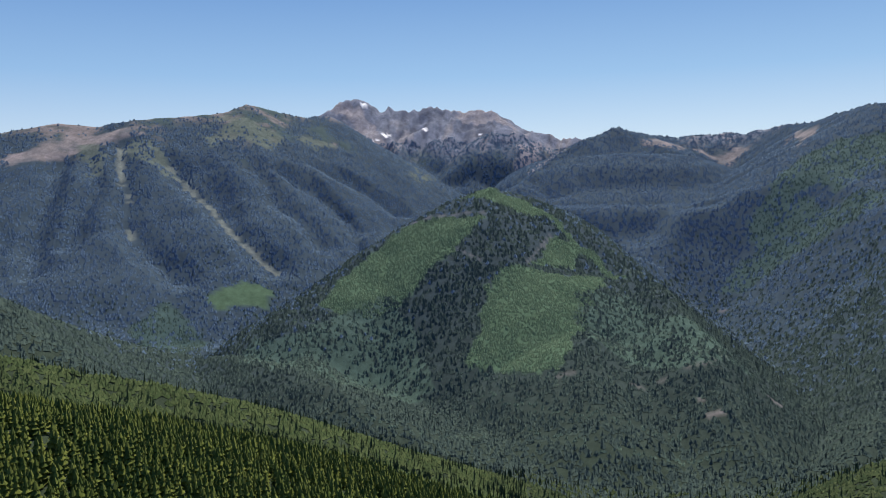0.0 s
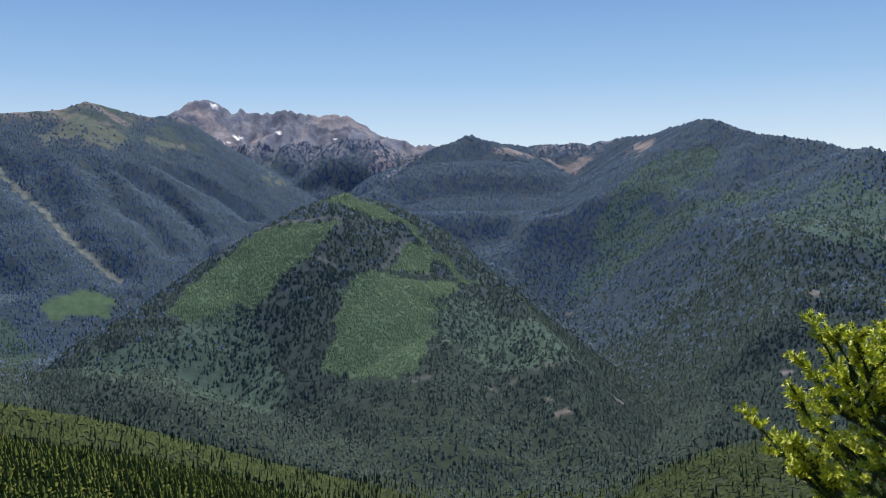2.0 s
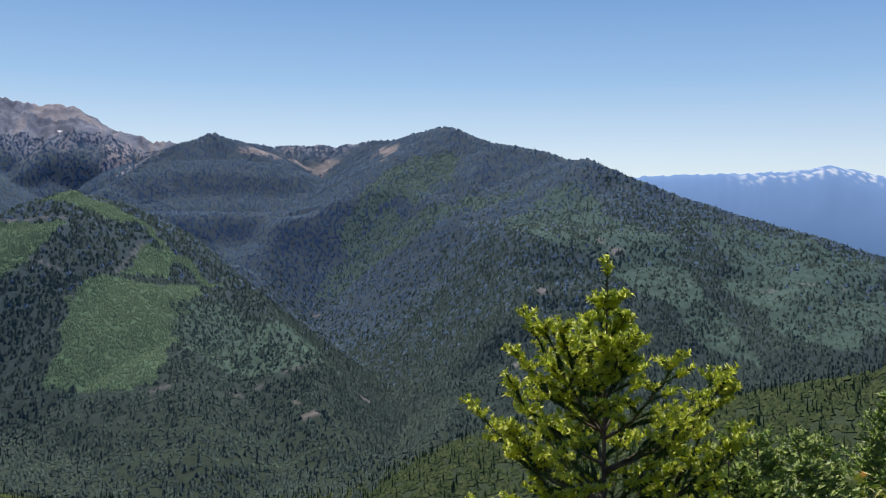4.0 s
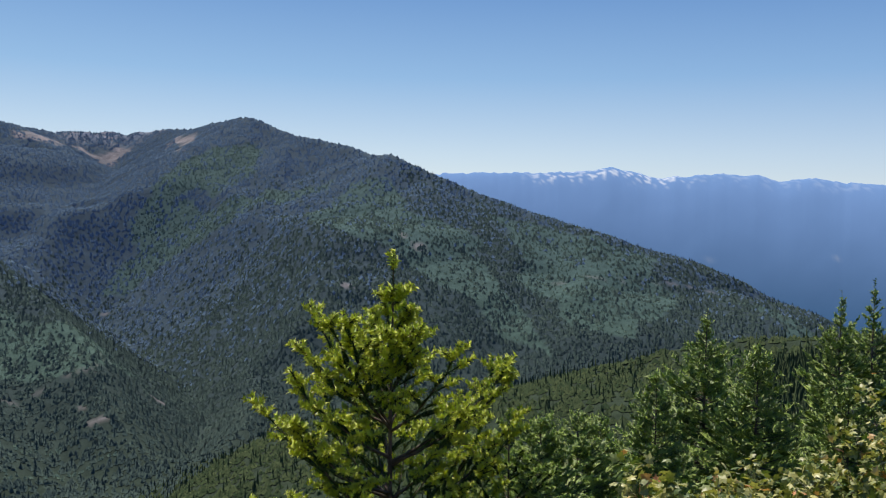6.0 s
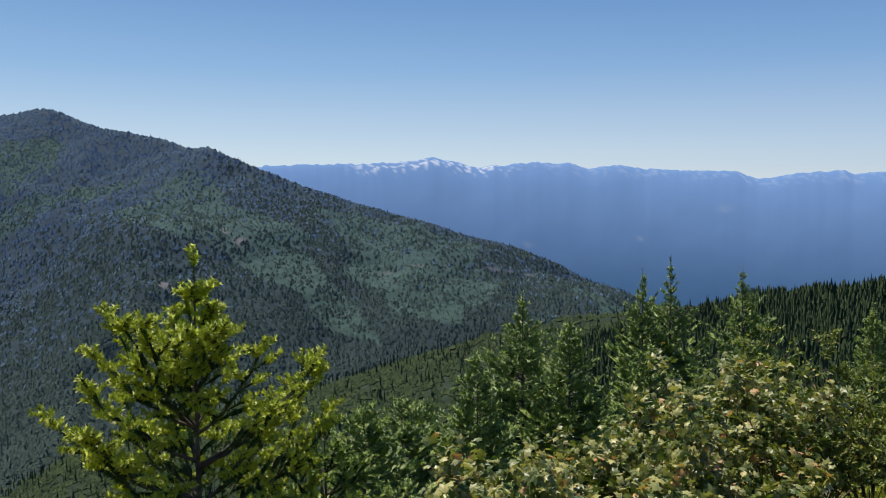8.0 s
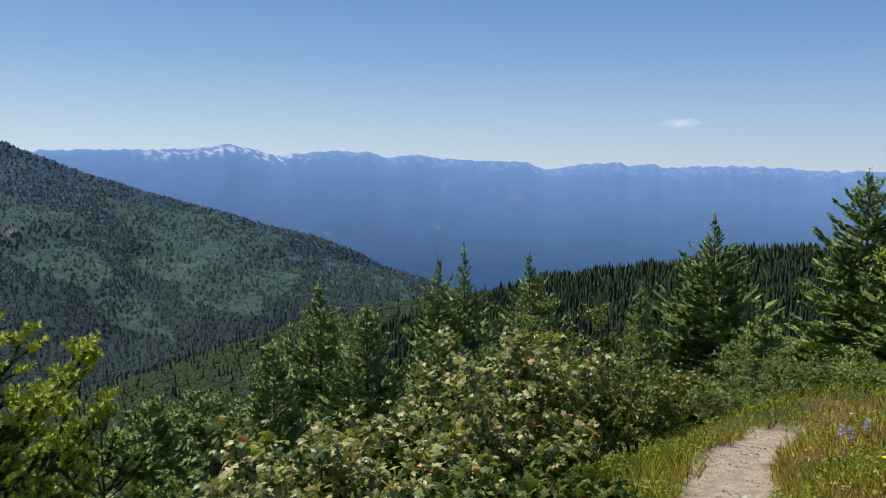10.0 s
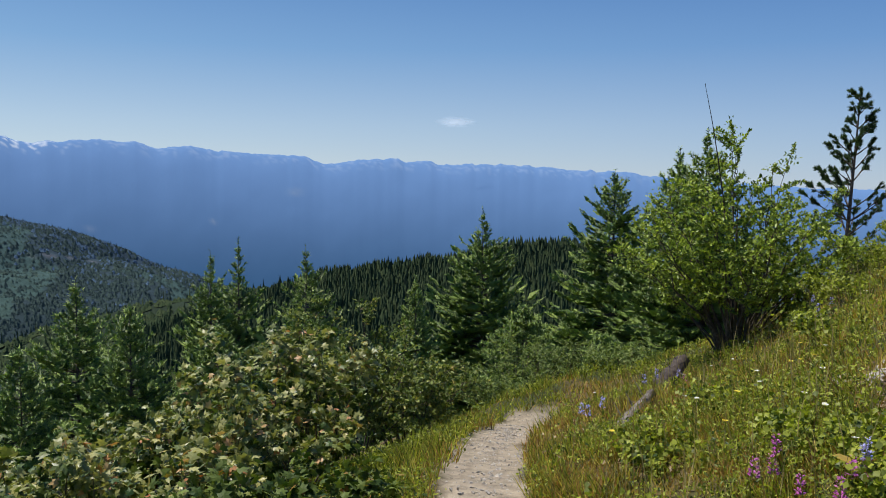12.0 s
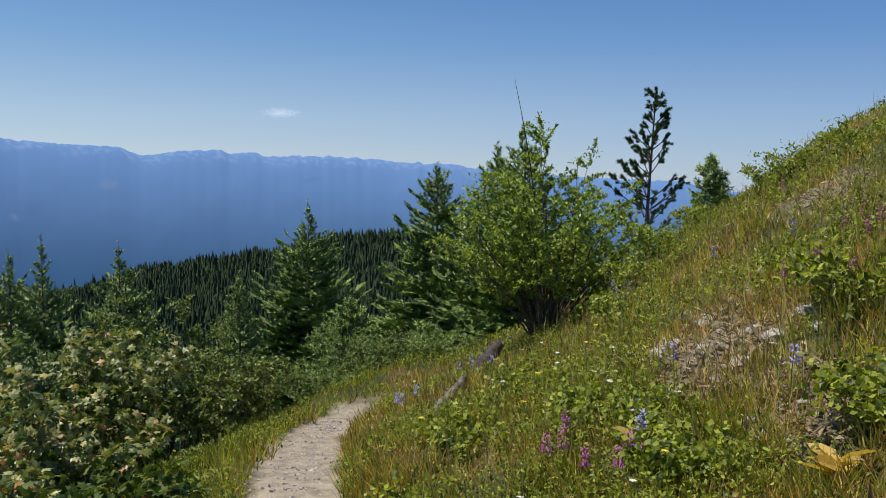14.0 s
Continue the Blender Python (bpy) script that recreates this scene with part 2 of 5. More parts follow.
# gullies worn into the face of the west ridge, in plan
GULLIES = [[(-1971, 3145), (-1880, 2995), (-1770, 2866), (-1703, 2737), (-1605, 2638), (-1446, 2546), (-1342, 2485)],
    [(-1727, 3113), (-1570, 2998), (-1437, 2895), (-1302, 2774), (-1179, 2689), (-1079, 2644)],
    [(-1586, 3106), (-1360, 2852), (-1225, 2721)],
    [(-1386, 3183), (-1163, 2981), (-1064, 2924), (-980, 2869)],
    [(-1186, 3382), (-984, 3380), (-825, 3340)],
    [(-2138, 2995), (-1986, 2640), (-1836, 2403)],
    [(-2054, 3044), (-1907, 2872), (-1816, 2557)],
    [(-1280, 3228), (-1064, 3162), (-897, 3072)]]


def gully_depth(x, y):
    deep = np.zeros(x.shape)
    k = (x < -600) & (y > 2200) & (y < 3600)
    px, py = x[k] + 14 * hash_noise(x[k] / 70, y[k] / 70, 33), y[k] + 14 * hash_noise(x[k] / 70, y[k] / 70, 34)
    worn = np.zeros(px.shape)
    for pts in GULLIES:
        for (ax, ay), (bx, by) in zip(pts[:-1], pts[1:]):
            f = np.clip(((px - ax) * (bx - ax) + (py - ay) * (by - ay)) / ((bx - ax) ** 2 + (by - ay) ** 2), 0, 1)
            worn = np.maximum(worn, 1 - np.hypot(px - ax - f * (bx - ax), py - ay - f * (by - ay)) / 75)
    deep[k] = 34 * worn
    return deep


def land(x, y):
    """Height of the ground at x, y (arrays)."""
    r = np.hypot(x, y)
    layers = [home_slope(x, y)]
    floor_z = -395 - 0.06 * np.clip(x - 200, 0, 3000) + 12 * fbm(x / 300, y / 300, 31, 3)
    layers.append(floor_z)
    for k, (points, trees, fall, steepen) in enumerate(CRESTS.values()):
        layers.append(crest_height(x, y, points, trees, fall, steepen, 11 + k * 7))
    top = np.max(layers, axis=0)
    soft = np.clip(r * 0.006, 0.05, 9)
    z = top + soft * np.log(sum(np.exp(np.clip((q - top) / soft, -40, 0)) for q in layers))
    for line, side, steeper in VALLEYS:
        bed = np.array([(-math.sin(radians(h)) * d, math.cos(radians(h)) * d, q) for h, d, q in line])
        limit = np.full(x.shape, 9e9)
        for a, b in zip(bed[:-1], bed[1:]):
            d = b - a
            f = np.clip(((x - a[0]) * d[0] + (y - a[1]) * d[1]) / (d[0] ** 2 + d[1] ** 2), 0, 1)
            off = np.hypot(x - a[0] - f * d[0], y - a[1] - f * d[1])
            limit = np.minimum(limit, a[2] + f * d[2] + side * off + steeper * off * off)
        z = np.where(limit < z + 60, z - 8 * np.log1p(np.exp(np.clip((z - limit) / 8, -40, 40))), z)
    crag = step(4050, 4400, r) * step(100, 350, z)
    crags = (0.5 - np.abs(fbm(x / 50, y / 130, 45, 4))) * 30 * crag + (0.5 - np.abs(fbm(x / 24, y / 90, 46, 3))) * 9 * crag
    return z - soft * 0.3 - gully_depth(x, y) + step(150, 600, r) * (fbm(x / 60, y / 60, 41, 4) * 3.0) + crags
# ---- end of shape ----


# ---- mesh helpers ----
def unit(v):
    return v / np.maximum(np.linalg.norm(v, axis=-1, keepdims=True), 1e-9)


def mesh_from(name, verts, faces, sides, mats, smooth=False, colour=None):
    """A mesh from arrays; all faces have the same number of sides."""
    me = bpy.data.meshes.new(name)
    verts, faces = np.asarray(verts, np.float32), np.asarray(faces, np.int32)
    me.vertices.add(len(verts))
    me.vertices.foreach_set("co", verts.ravel())
    me.loops.add(faces.size)
    me.loops.foreach_set("vertex_index", faces.ravel())
    me.polygons.add(len(faces))
    me.polygons.foreach_set("loop_start", np.arange(0, faces.size, sides, dtype=np.int32))
    me.polygons.foreach_set("loop_total", np.full(len(faces), sides, np.int32))
    me.polygons.foreach_set("use_smooth", np.full(len(faces), smooth, bool))
    me.update(calc_edges=True)
    if colour is not None:
        at = me.color_attributes.new("cover", "FLOAT_COLOR", "POINT")
        at.data.foreach_set("color", np.c_[colour, np.ones(len(colour))].astype(np.float32).ravel())
    for m in mats if isinstance(mats, (list, tuple)) else [mats]:
        me.materials.append(m)
    return me


def thing(name, label, category, group="", at=(0, 0, 0)):
    ob = new(name)
    ob.location = at
    return tagged(ob, label, category, group)


def part_of(parent, name, me, label=""):
    ob = new(name, me)
    ob.parent = parent
    return tagged(ob, label)


def inside(x, y, poly):
    """Which of the points lie in the polygon."""
    hit = np.zeros(x.shape, bool)
    for (ax, ay), (bx, by) in zip(poly, poly[1:] + poly[:1]):
        c = (ay > y) != (by > y)
        hit ^= c & (x < (bx - ax) * (y - ay) / (by - ay + 1e-12) + ax)
    return hit


# ---- ground: one sheet out to the far valley ----
def polar_grid(headings, radii):
    a, r = np.meshgrid(np.radians(headings), radii, indexing="ij")
    return -np.sin(a) * r, np.cos(a) * r


def grid_faces(n, m, wrap):
    i, j = np.meshgrid(np.arange(n if wrap else n - 1), np.arange(m - 1), indexing="ij")
    k = (i + 1) % n
    return np.stack([i * m + j, i * m + j + 1, k * m + j + 1, k * m + j], -1).reshape(-1, 4)


# the distant forest floor colour holds aerial haze as added blue
FLOOR_NEAR, FLOOR_FAR_HAZE = (0.028, 0.043, 0.026), (0.040, 0.066, 0.090)
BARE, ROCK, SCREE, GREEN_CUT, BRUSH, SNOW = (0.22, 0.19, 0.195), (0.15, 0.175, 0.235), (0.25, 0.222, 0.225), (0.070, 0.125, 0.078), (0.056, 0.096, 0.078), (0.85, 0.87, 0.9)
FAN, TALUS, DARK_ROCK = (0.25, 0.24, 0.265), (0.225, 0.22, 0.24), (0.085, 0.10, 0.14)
# turf is darkened to stand for shade in gaps between the tufts
SOIL, TURF, DRY, LITTER = (0.40, 0.325, 0.235), (0.065, 0.07, 0.026), (0.20, 0.13, 0.06), (0.25, 0.20, 0.14)
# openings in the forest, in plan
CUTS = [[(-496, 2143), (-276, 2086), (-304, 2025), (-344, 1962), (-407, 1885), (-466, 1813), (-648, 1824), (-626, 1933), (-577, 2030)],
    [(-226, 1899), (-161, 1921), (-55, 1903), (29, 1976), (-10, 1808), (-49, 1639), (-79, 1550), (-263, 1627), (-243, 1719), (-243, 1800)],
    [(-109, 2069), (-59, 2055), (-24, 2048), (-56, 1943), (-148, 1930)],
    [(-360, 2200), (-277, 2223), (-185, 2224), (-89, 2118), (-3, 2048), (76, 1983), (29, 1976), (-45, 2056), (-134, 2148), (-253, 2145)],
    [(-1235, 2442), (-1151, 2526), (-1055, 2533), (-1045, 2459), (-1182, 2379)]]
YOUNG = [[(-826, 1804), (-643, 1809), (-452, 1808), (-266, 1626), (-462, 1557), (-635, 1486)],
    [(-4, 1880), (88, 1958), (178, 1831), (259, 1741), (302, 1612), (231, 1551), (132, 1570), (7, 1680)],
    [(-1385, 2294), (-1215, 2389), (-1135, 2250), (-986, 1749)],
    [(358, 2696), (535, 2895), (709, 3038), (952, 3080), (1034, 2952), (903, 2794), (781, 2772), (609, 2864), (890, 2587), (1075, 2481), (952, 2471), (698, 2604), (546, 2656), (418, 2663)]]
BRUSHY = [[(1148, 2386), (1209, 2229), (1189, 1755), (1116, 1483), (1058, 1305), (999, 1469), (1008, 1736), (884, 1936), (946, 2232)],
    [(1334, 1859), (1443, 1744), (1510, 1431), (1231, 1291), (1176, 1415), (1228, 1659)],
    [(1567, 1356), (1598, 1281), (1555, 1126), (1467, 1189)]]
SCREES = [[(462, 4054), (553, 4059), (716, 4114), (724, 4015), (618, 3984), (558, 4001)],
    [(255, 3904), (438, 4081), (403, 3746), (250, 3824)],
    [(872, 3846), (894, 3520), (828, 3339), (729, 3173)],
    [(-2401, 2966), (-2311, 3057), (-2256, 3167), (-2073, 3261), (-2007, 3311), (-1953, 3194), (-2048, 3134), (-2157, 3060), (-2291, 2890)]]
CHUTES = [[(-1971, 3145), (-1880, 2995), (-1770, 2866), (-1703, 2737), (-1605, 2638)],
    [(-1727, 3113), (-1570, 2998), (-1437, 2895), (-1302, 2774), (-1179, 2689), (-1079, 2644)]]
MEADOWS = [[(-1690, 3457), (-1471, 3452), (-1288, 3456), (-1407, 3296), (-1579, 3333)],
    [(-1265, 3617), (-1147, 3673), (-1155, 3528), (-1269, 3514)],
    [(-1963, 3235), (-1834, 3264), (-1665, 3137), (-1746, 3056), (-1905, 3158)],
    [(-2152, 3132), (-2003, 3106), (-1910, 2956), (-1981, 2910)],
    [(-906, 3682), (-918, 4098), (-770, 3941), (-822, 3661)]]
HAZY_BRUSH, CHUTE, MEADOW = (0.050, 0.090, 0.088), (0.150, 0.175, 0.165), (0.112, 0.142, 0.122)
ROADS = [[(-72, 1534), (47, 1527), (151, 1553), (211, 1554), (236, 1583), (262, 1700)],
    [(1271, 1565), (1405, 1479), (1534, 1416), (1605, 1372)],
    [(-345, 1970), (-269, 1925), (-162, 1929), (-109, 2069)],
    [(-480, 2140), (-387, 2125), (-278, 2102)]]
OUTCROPS = [(192, 1395, 14), (179, 1453, 9), (323, 1543, 8), (385, 2555, 12), (1023, 1820, 18), (1013, 1880, 12), (796, 1756, 12), (651, 1575, 10)]
STREAKS = [[(-462, 1557), (-265, 1619), (-72, 1534)], [(-392, 1319), (-307, 1292), (-187, 1379)], [(-207, 1530), (-42, 1383), (134, 1378)], [(-129, 1386), (4, 1272), (203, 1304)], [(-700, 1800), (-567, 1742), (-362, 1755)]]
TALUS_FANS = [[(-1448, 4391), (-1283, 4443), (-1057, 4180), (-1039, 3830), (-1315, 4325)], [(-860, 4600), (-562, 4557), (-380, 4448), (-641, 4434)], [(-424, 4267), (-268, 4344), (-158, 3540), (-255, 3366), (-372, 4167)]]
SNOWS = [(-1274, 4470, 15), (-1107, 4283, 16), (-1095, 4300, 14), (-1136, 4226, 12), (-1150, 4200, 9), (-908, 4379, 13), (-598, 4343, 10)]


def any_inside(x, y, polys, ragged=14):
    wx, wy = x + ragged * fbm(x / (ragged * 3), y / (ragged * 3), 15, 3), y + ragged * fbm(x / (ragged * 3), y / (ragged * 3), 16, 3)
    return np.any([inside(wx, wy, q) for q in polys], axis=0)


def near_line(x, y, lines, width):
    hit = np.zeros(x.shape, bool)
    for pts in lines:
        for (ax, ay), (bx, by) in zip(pts[:-1], pts[1:]):
            f = np.clip(((x - ax) * (bx - ax) + (y - ay) * (by - ay)) / ((bx - ax) ** 2 + (by - ay) ** 2), 0, 1)
            hit |= np.hypot(x - ax - f * (bx - ax), y - ay - f * (by - ay)) < width * (1 + 0.5 * hash_noise(x / 25, y / 25, 17))
    return hit


def near_spot(x, y, spots):
    return np.any([np.hypot(x - a, y - b) < r * (1 + 0.6 * hash_noise(x / 9, y / 9, 18)) for a, b, r in spots], axis=0)


def alpine(x, y, z):
    """0 in closed forest, 1 above the tree line."""
    return step(300, 480, z + 150 * fbm(x / 160, y / 160, 51, 4)) * (np.hypot(x, y) > 2900) * step(-0.24, -0.32, x / np.maximum(y, 1))


def cover(x, y, z):
    """Base colour of the ground at x, y, with haze painted in towards the distance."""
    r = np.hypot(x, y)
    c = np.array(FLOOR_NEAR) + (np.array(FLOOR_FAR_HAZE) - np.array(FLOOR_NEAR)) * step(850, 2600, r)[..., None]

    def lay(colour, amount):
        nonlocal c
        c = c + (np.array(colour) - c) * np.asarray(amount, float)[..., None]
    lay(BRUSH, alpine(x, y, z) * 0.45)
    lay(BARE, alpine(x, y, z) * step(0.0, 0.6, fbm(x / 70, y / 70, 53, 4) + step(-0.55, -0.7, x / np.maximum(y, 1)) * 0.8) * 0.8)
    peaks = step(4050, 4300, r)
    lay(ROCK, peaks * step(200, 330, z + 50 * fbm(x / 60, y / 60, 52, 4)))
    lay(TALUS, peaks * step(0.15, 0.5, fbm(x / 70, z / 200, 54, 3)) * step(560, 420, z) * step(200, 300, z) * 0.8)
    lay(DARK_ROCK, peaks * step(0.1, 0.4, fbm(x / 26, z / 110, 56, 3)) * step(300, 380, z) * 0.8)
    lay(BRUSH, peaks * step(0.1, 0.5, fbm(x / 60, y / 60, 57, 3)) * step(360, 250, z) * 0.7)
    lay(FAN, any_inside(x, y, TALUS_FANS, 40) * (0.75 + 0.25 * fbm(x / 30, z / 60, 58, 3)))
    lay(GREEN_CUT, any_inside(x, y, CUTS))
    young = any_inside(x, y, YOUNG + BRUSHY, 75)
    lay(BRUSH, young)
    # far brush gets a bluer colour that stands for haze
    lay(HAZY_BRUSH, young * step(1500, 2300, r))
    lay(SCREE, any_inside(x, y, SCREES, 40) * (0.65 + 0.35 * fbm(x / 40, y / 40, 59, 3)))
    lay(MEADOW, any_inside(x, y, MEADOWS, 70) * 0.8)
    lay(CHUTE, near_line(x, y, CHUTES, 9))
    lay(SCREE, near_line(x, y, ROADS, 3.5) * 0.25)
    lay(SCREE, near_spot(x, y, OUTCROPS) * 0.5)
    lay(SNOW, near_spot(x, y, SNOWS))
    lay(TURF, step(60, 25, r))
    patch = np.clip(step(0.0, 0.5, fbm(x * 1.1, y * 1.1, 71, 3)) * 0.6, 0, 1)
    lay(DRY, patch * (r < 60))
    lay(LITTER, bareness(x, y) * (0.75 + 0.25 * fbm(x * 8, y * 8, 94, 3)))
    ty, tz = trail_at(x)
    lay(SOIL, step(0.35, 0.22, np.abs(y - ty) + 0.10 * fbm(x * 3, y * 3, 61, 3)) * (r < 40) * step(11.0, 10.0, x))
    return c

HEADINGS = np.concatenate([np.arange(46, 19.9, -0.45), np.arange(19.45, 0.3, -0.2), np.arange(0.1, -122, -0.45), np.arange(-122, -314, -3.0)])
RADII = np.concatenate([np.geomspace(0.25, 30, 150), np.geomspace(31, 800, 100), np.linspace(813, 4760, 290)])
gx, gy = polar_grid(HEADINGS, RADII)
gz = land(gx, gy)
gz = np.where(np.hypot(gx, gy) < 0.4, np.minimum(gz, 0.02), gz)
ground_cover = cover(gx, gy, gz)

m, n, l, b = material("ground_cover", 0.95, 0.1)
at = n.new("ShaderNodeVertexColor")
at.layer_name = "cover"
tc = n.new("ShaderNodeTexCoord")
big = noise_node(n, l, 0.05, 8, tc.outputs["Object"], 0.7)
fine = noise_node(n, l, 9.0, 8, tc.outputs["Object"], 0.7)
r1 = ramp(n, [(0.3, (0.62, 0.64, 0.62)), (0.7, (1.3, 1.28, 1.3))])
r2 = ramp(n, [(0.3, (0.55, 0.55, 0.55)), (0.7, (1.4, 1.4, 1.4))])
l.new(big.outputs[0], r1.inputs[0])
l.new(fine.outputs[0], r2.inputs[0])
c = mixed(n, l, "MULTIPLY", 1.0, at.outputs[0], r1.outputs[0])
l.new(mixed(n, l, "MULTIPLY", 1.0, c, r2.outputs[0]), b.inputs["Base Color"])
bp = n.new("ShaderNodeBump")
bp.inputs["Strength"].default_value, bp.inputs["Distance"].default_value = 0.6, 0.03
l.new(fine.outputs[0], bp.inputs["Height"])
l.new(bp.outputs[0], b.inputs["Normal"])
ground_mat = m
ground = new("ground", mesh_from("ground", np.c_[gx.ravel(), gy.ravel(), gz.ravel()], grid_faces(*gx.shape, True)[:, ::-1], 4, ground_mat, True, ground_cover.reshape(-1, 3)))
tagged(ground, "mountain land with forested slopes, bare summits and a dusty trail", "ground", kind="structure")

# ---- the far valley and the range beyond it ----
FAR_CREST = [(60, 2.0), (-10, 2.3), (-30.7, 2.57), (-33.1, 2.75), (-35.8, 2.74), (-38, 2.75), (-40.2, 2.89), (-42.8, 3.09), (-44.6, 2.78), (-45.6, 2.43), (-49.7, 2.74),
             (-51.9, 2.65), (-53.7, 2.24), (-55.4, 2.49), (-57.5, 2.11), (-60, 2.0), (-63.3, 1.85), (-64.4, 1.29), (-67.2, 1.68), (-69.5, 1.77), (-70.2, 1.53),
             (-71.9, 1.59), (-72.5, 1.36), (-76.7, 1.39), (-79.1, 1.25), (-81.4, 1.02), (-85.4, 0.88), (-87, 0.61), (-92, 0.2), (-97.1, -0.13), (-101, -0.2), (-104.5, -0.9), (-115, -1.6), (-140, -1.0)]
fh = np.arange(60, -140, -0.2)
fr = np.concatenate([np.linspace(3700, 4300, 12), np.linspace(4310, 4800, 45)])
fx, fy = polar_grid(fh, fr)
crest = np.interp(-fh, [-h for h, e in FAR_CREST], [e for h, e in FAR_CREST])[:, None]
hh = np.repeat(fh[:, None], len(fr), 1)
crest = crest + 0.06 * fbm(hh * 2.6, hh * 0, 3, 4) + 0.07 * (0.5 - np.abs(fbm(hh * 1.4, hh * 0, 6, 4)))
up = step(4250, 4790, np.repeat(fr[None], len(fh), 0))
rough_up = fbm(hh * 0.5, fr[None] / 90.0 + hh * 0.1, 8, 5)
fz = EYE + 4800 * np.tan(np.radians(crest)) * up + (1 - up) * -600 + rough_up * 9 * up * (1 - up) * 4
snow = step(0.90, 0.97, up) * step(0.2, 0.55, fbm(hh * 4.5, fr[None] / 16.0, 77, 3)) * 0.8 * step(-36, -39, hh) * (0.17 + 0.83 * step(-49, -46, hh)) * step(-92, -80, hh)
m, n, l, b = material("far_range_glow", 1.0, 0.0)
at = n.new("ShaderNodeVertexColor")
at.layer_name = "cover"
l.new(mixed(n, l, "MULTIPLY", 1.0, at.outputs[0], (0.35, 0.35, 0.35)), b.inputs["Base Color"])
# the painted haze colour also glows, so the range looks veiled by air
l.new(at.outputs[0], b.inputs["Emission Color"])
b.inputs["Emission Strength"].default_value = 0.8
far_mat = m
# haze put into colour: deep blue low down, paler towards the crest
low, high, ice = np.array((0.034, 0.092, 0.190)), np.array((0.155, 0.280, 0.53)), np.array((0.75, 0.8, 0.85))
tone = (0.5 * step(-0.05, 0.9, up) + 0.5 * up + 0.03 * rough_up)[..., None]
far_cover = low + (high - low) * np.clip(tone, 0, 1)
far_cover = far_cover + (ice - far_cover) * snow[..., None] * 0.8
for h_, e_, w_ in ((-49.2, -3.1, 0.35), (-62.5, -0.6, 0.5), (-57.0, -2.6, 0.2)):      # small pale spots laid on the valley at three bearings
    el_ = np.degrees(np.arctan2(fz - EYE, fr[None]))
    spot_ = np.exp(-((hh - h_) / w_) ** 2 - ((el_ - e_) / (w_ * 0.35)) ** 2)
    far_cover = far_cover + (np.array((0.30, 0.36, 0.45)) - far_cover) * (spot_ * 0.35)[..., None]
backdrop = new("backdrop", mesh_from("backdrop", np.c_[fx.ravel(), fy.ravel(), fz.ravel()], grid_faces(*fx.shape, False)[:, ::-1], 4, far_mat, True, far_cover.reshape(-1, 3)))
tagged(backdrop, "hazy blue mountain range with snowy summits beyond a wide valley", "mountain range", kind="structure")


# ---- a wisp of cloud ----
m, n, l, b = material("cloud_vapour", 1.0, 0.0)
b.inputs["Base Color"].default_value = (0.9, 0.9, 0.9, 1)
# emission stands in for sunlight on the cloud, which else renders dark
b.inputs["Emission Color"].default_value, b.inputs["Emission Strength"].default_value = (0.80, 0.84, 0.88, 1), 0.85
tc = n.new("ShaderNodeTexCoord")
ball = n.new("ShaderNodeVectorMath")
ball.operation = "LENGTH"
l.new(tc.outputs["Object"], ball.inputs[0])
puff = noise_node(n, l, 2.2, 5, tc.outputs["Object"])
edge = n.new("ShaderNodeMath")
edge.operation = "SUBTRACT"
l.new(puff.outputs[0], edge.inputs[0])
l.new(ball.outputs["Value"], edge.inputs[1])
dens = ramp(n, [(0.0, (0, 0, 0)), (1.0, (0.55, 0.55, 0.55))])
span = n.new("ShaderNodeMapRange")
span.inputs[1].default_value, span.inputs[2].default_value = -0.5, 0.5
l.new(edge.outputs[0], span.inputs[0])
l.new(span.outputs[0], dens.inputs[0])
l.new(dens.outputs[0], b.inputs["Alpha"])
cx, cy, cz = spot(-73.6, 4.32, 4700)
cloud = new("cloud", mesh_from("cloud", [(u, 0.05 * math.sin(5 * u), w) for u in np.linspace(-1, 1, 13) for w in np.linspace(-1, 1, 7)], grid_faces(13, 7, False), 4, m, True))
cloud.matrix_world = Matrix.Translation((cx, cy, cz)) @ pose(0, 0, 0, 0, 0, -73.6) @ Matrix.Diagonal((120, 40, 32, 1))
tagged(cloud, "small thin white wisp of cloud", "cloud", kind="structure")

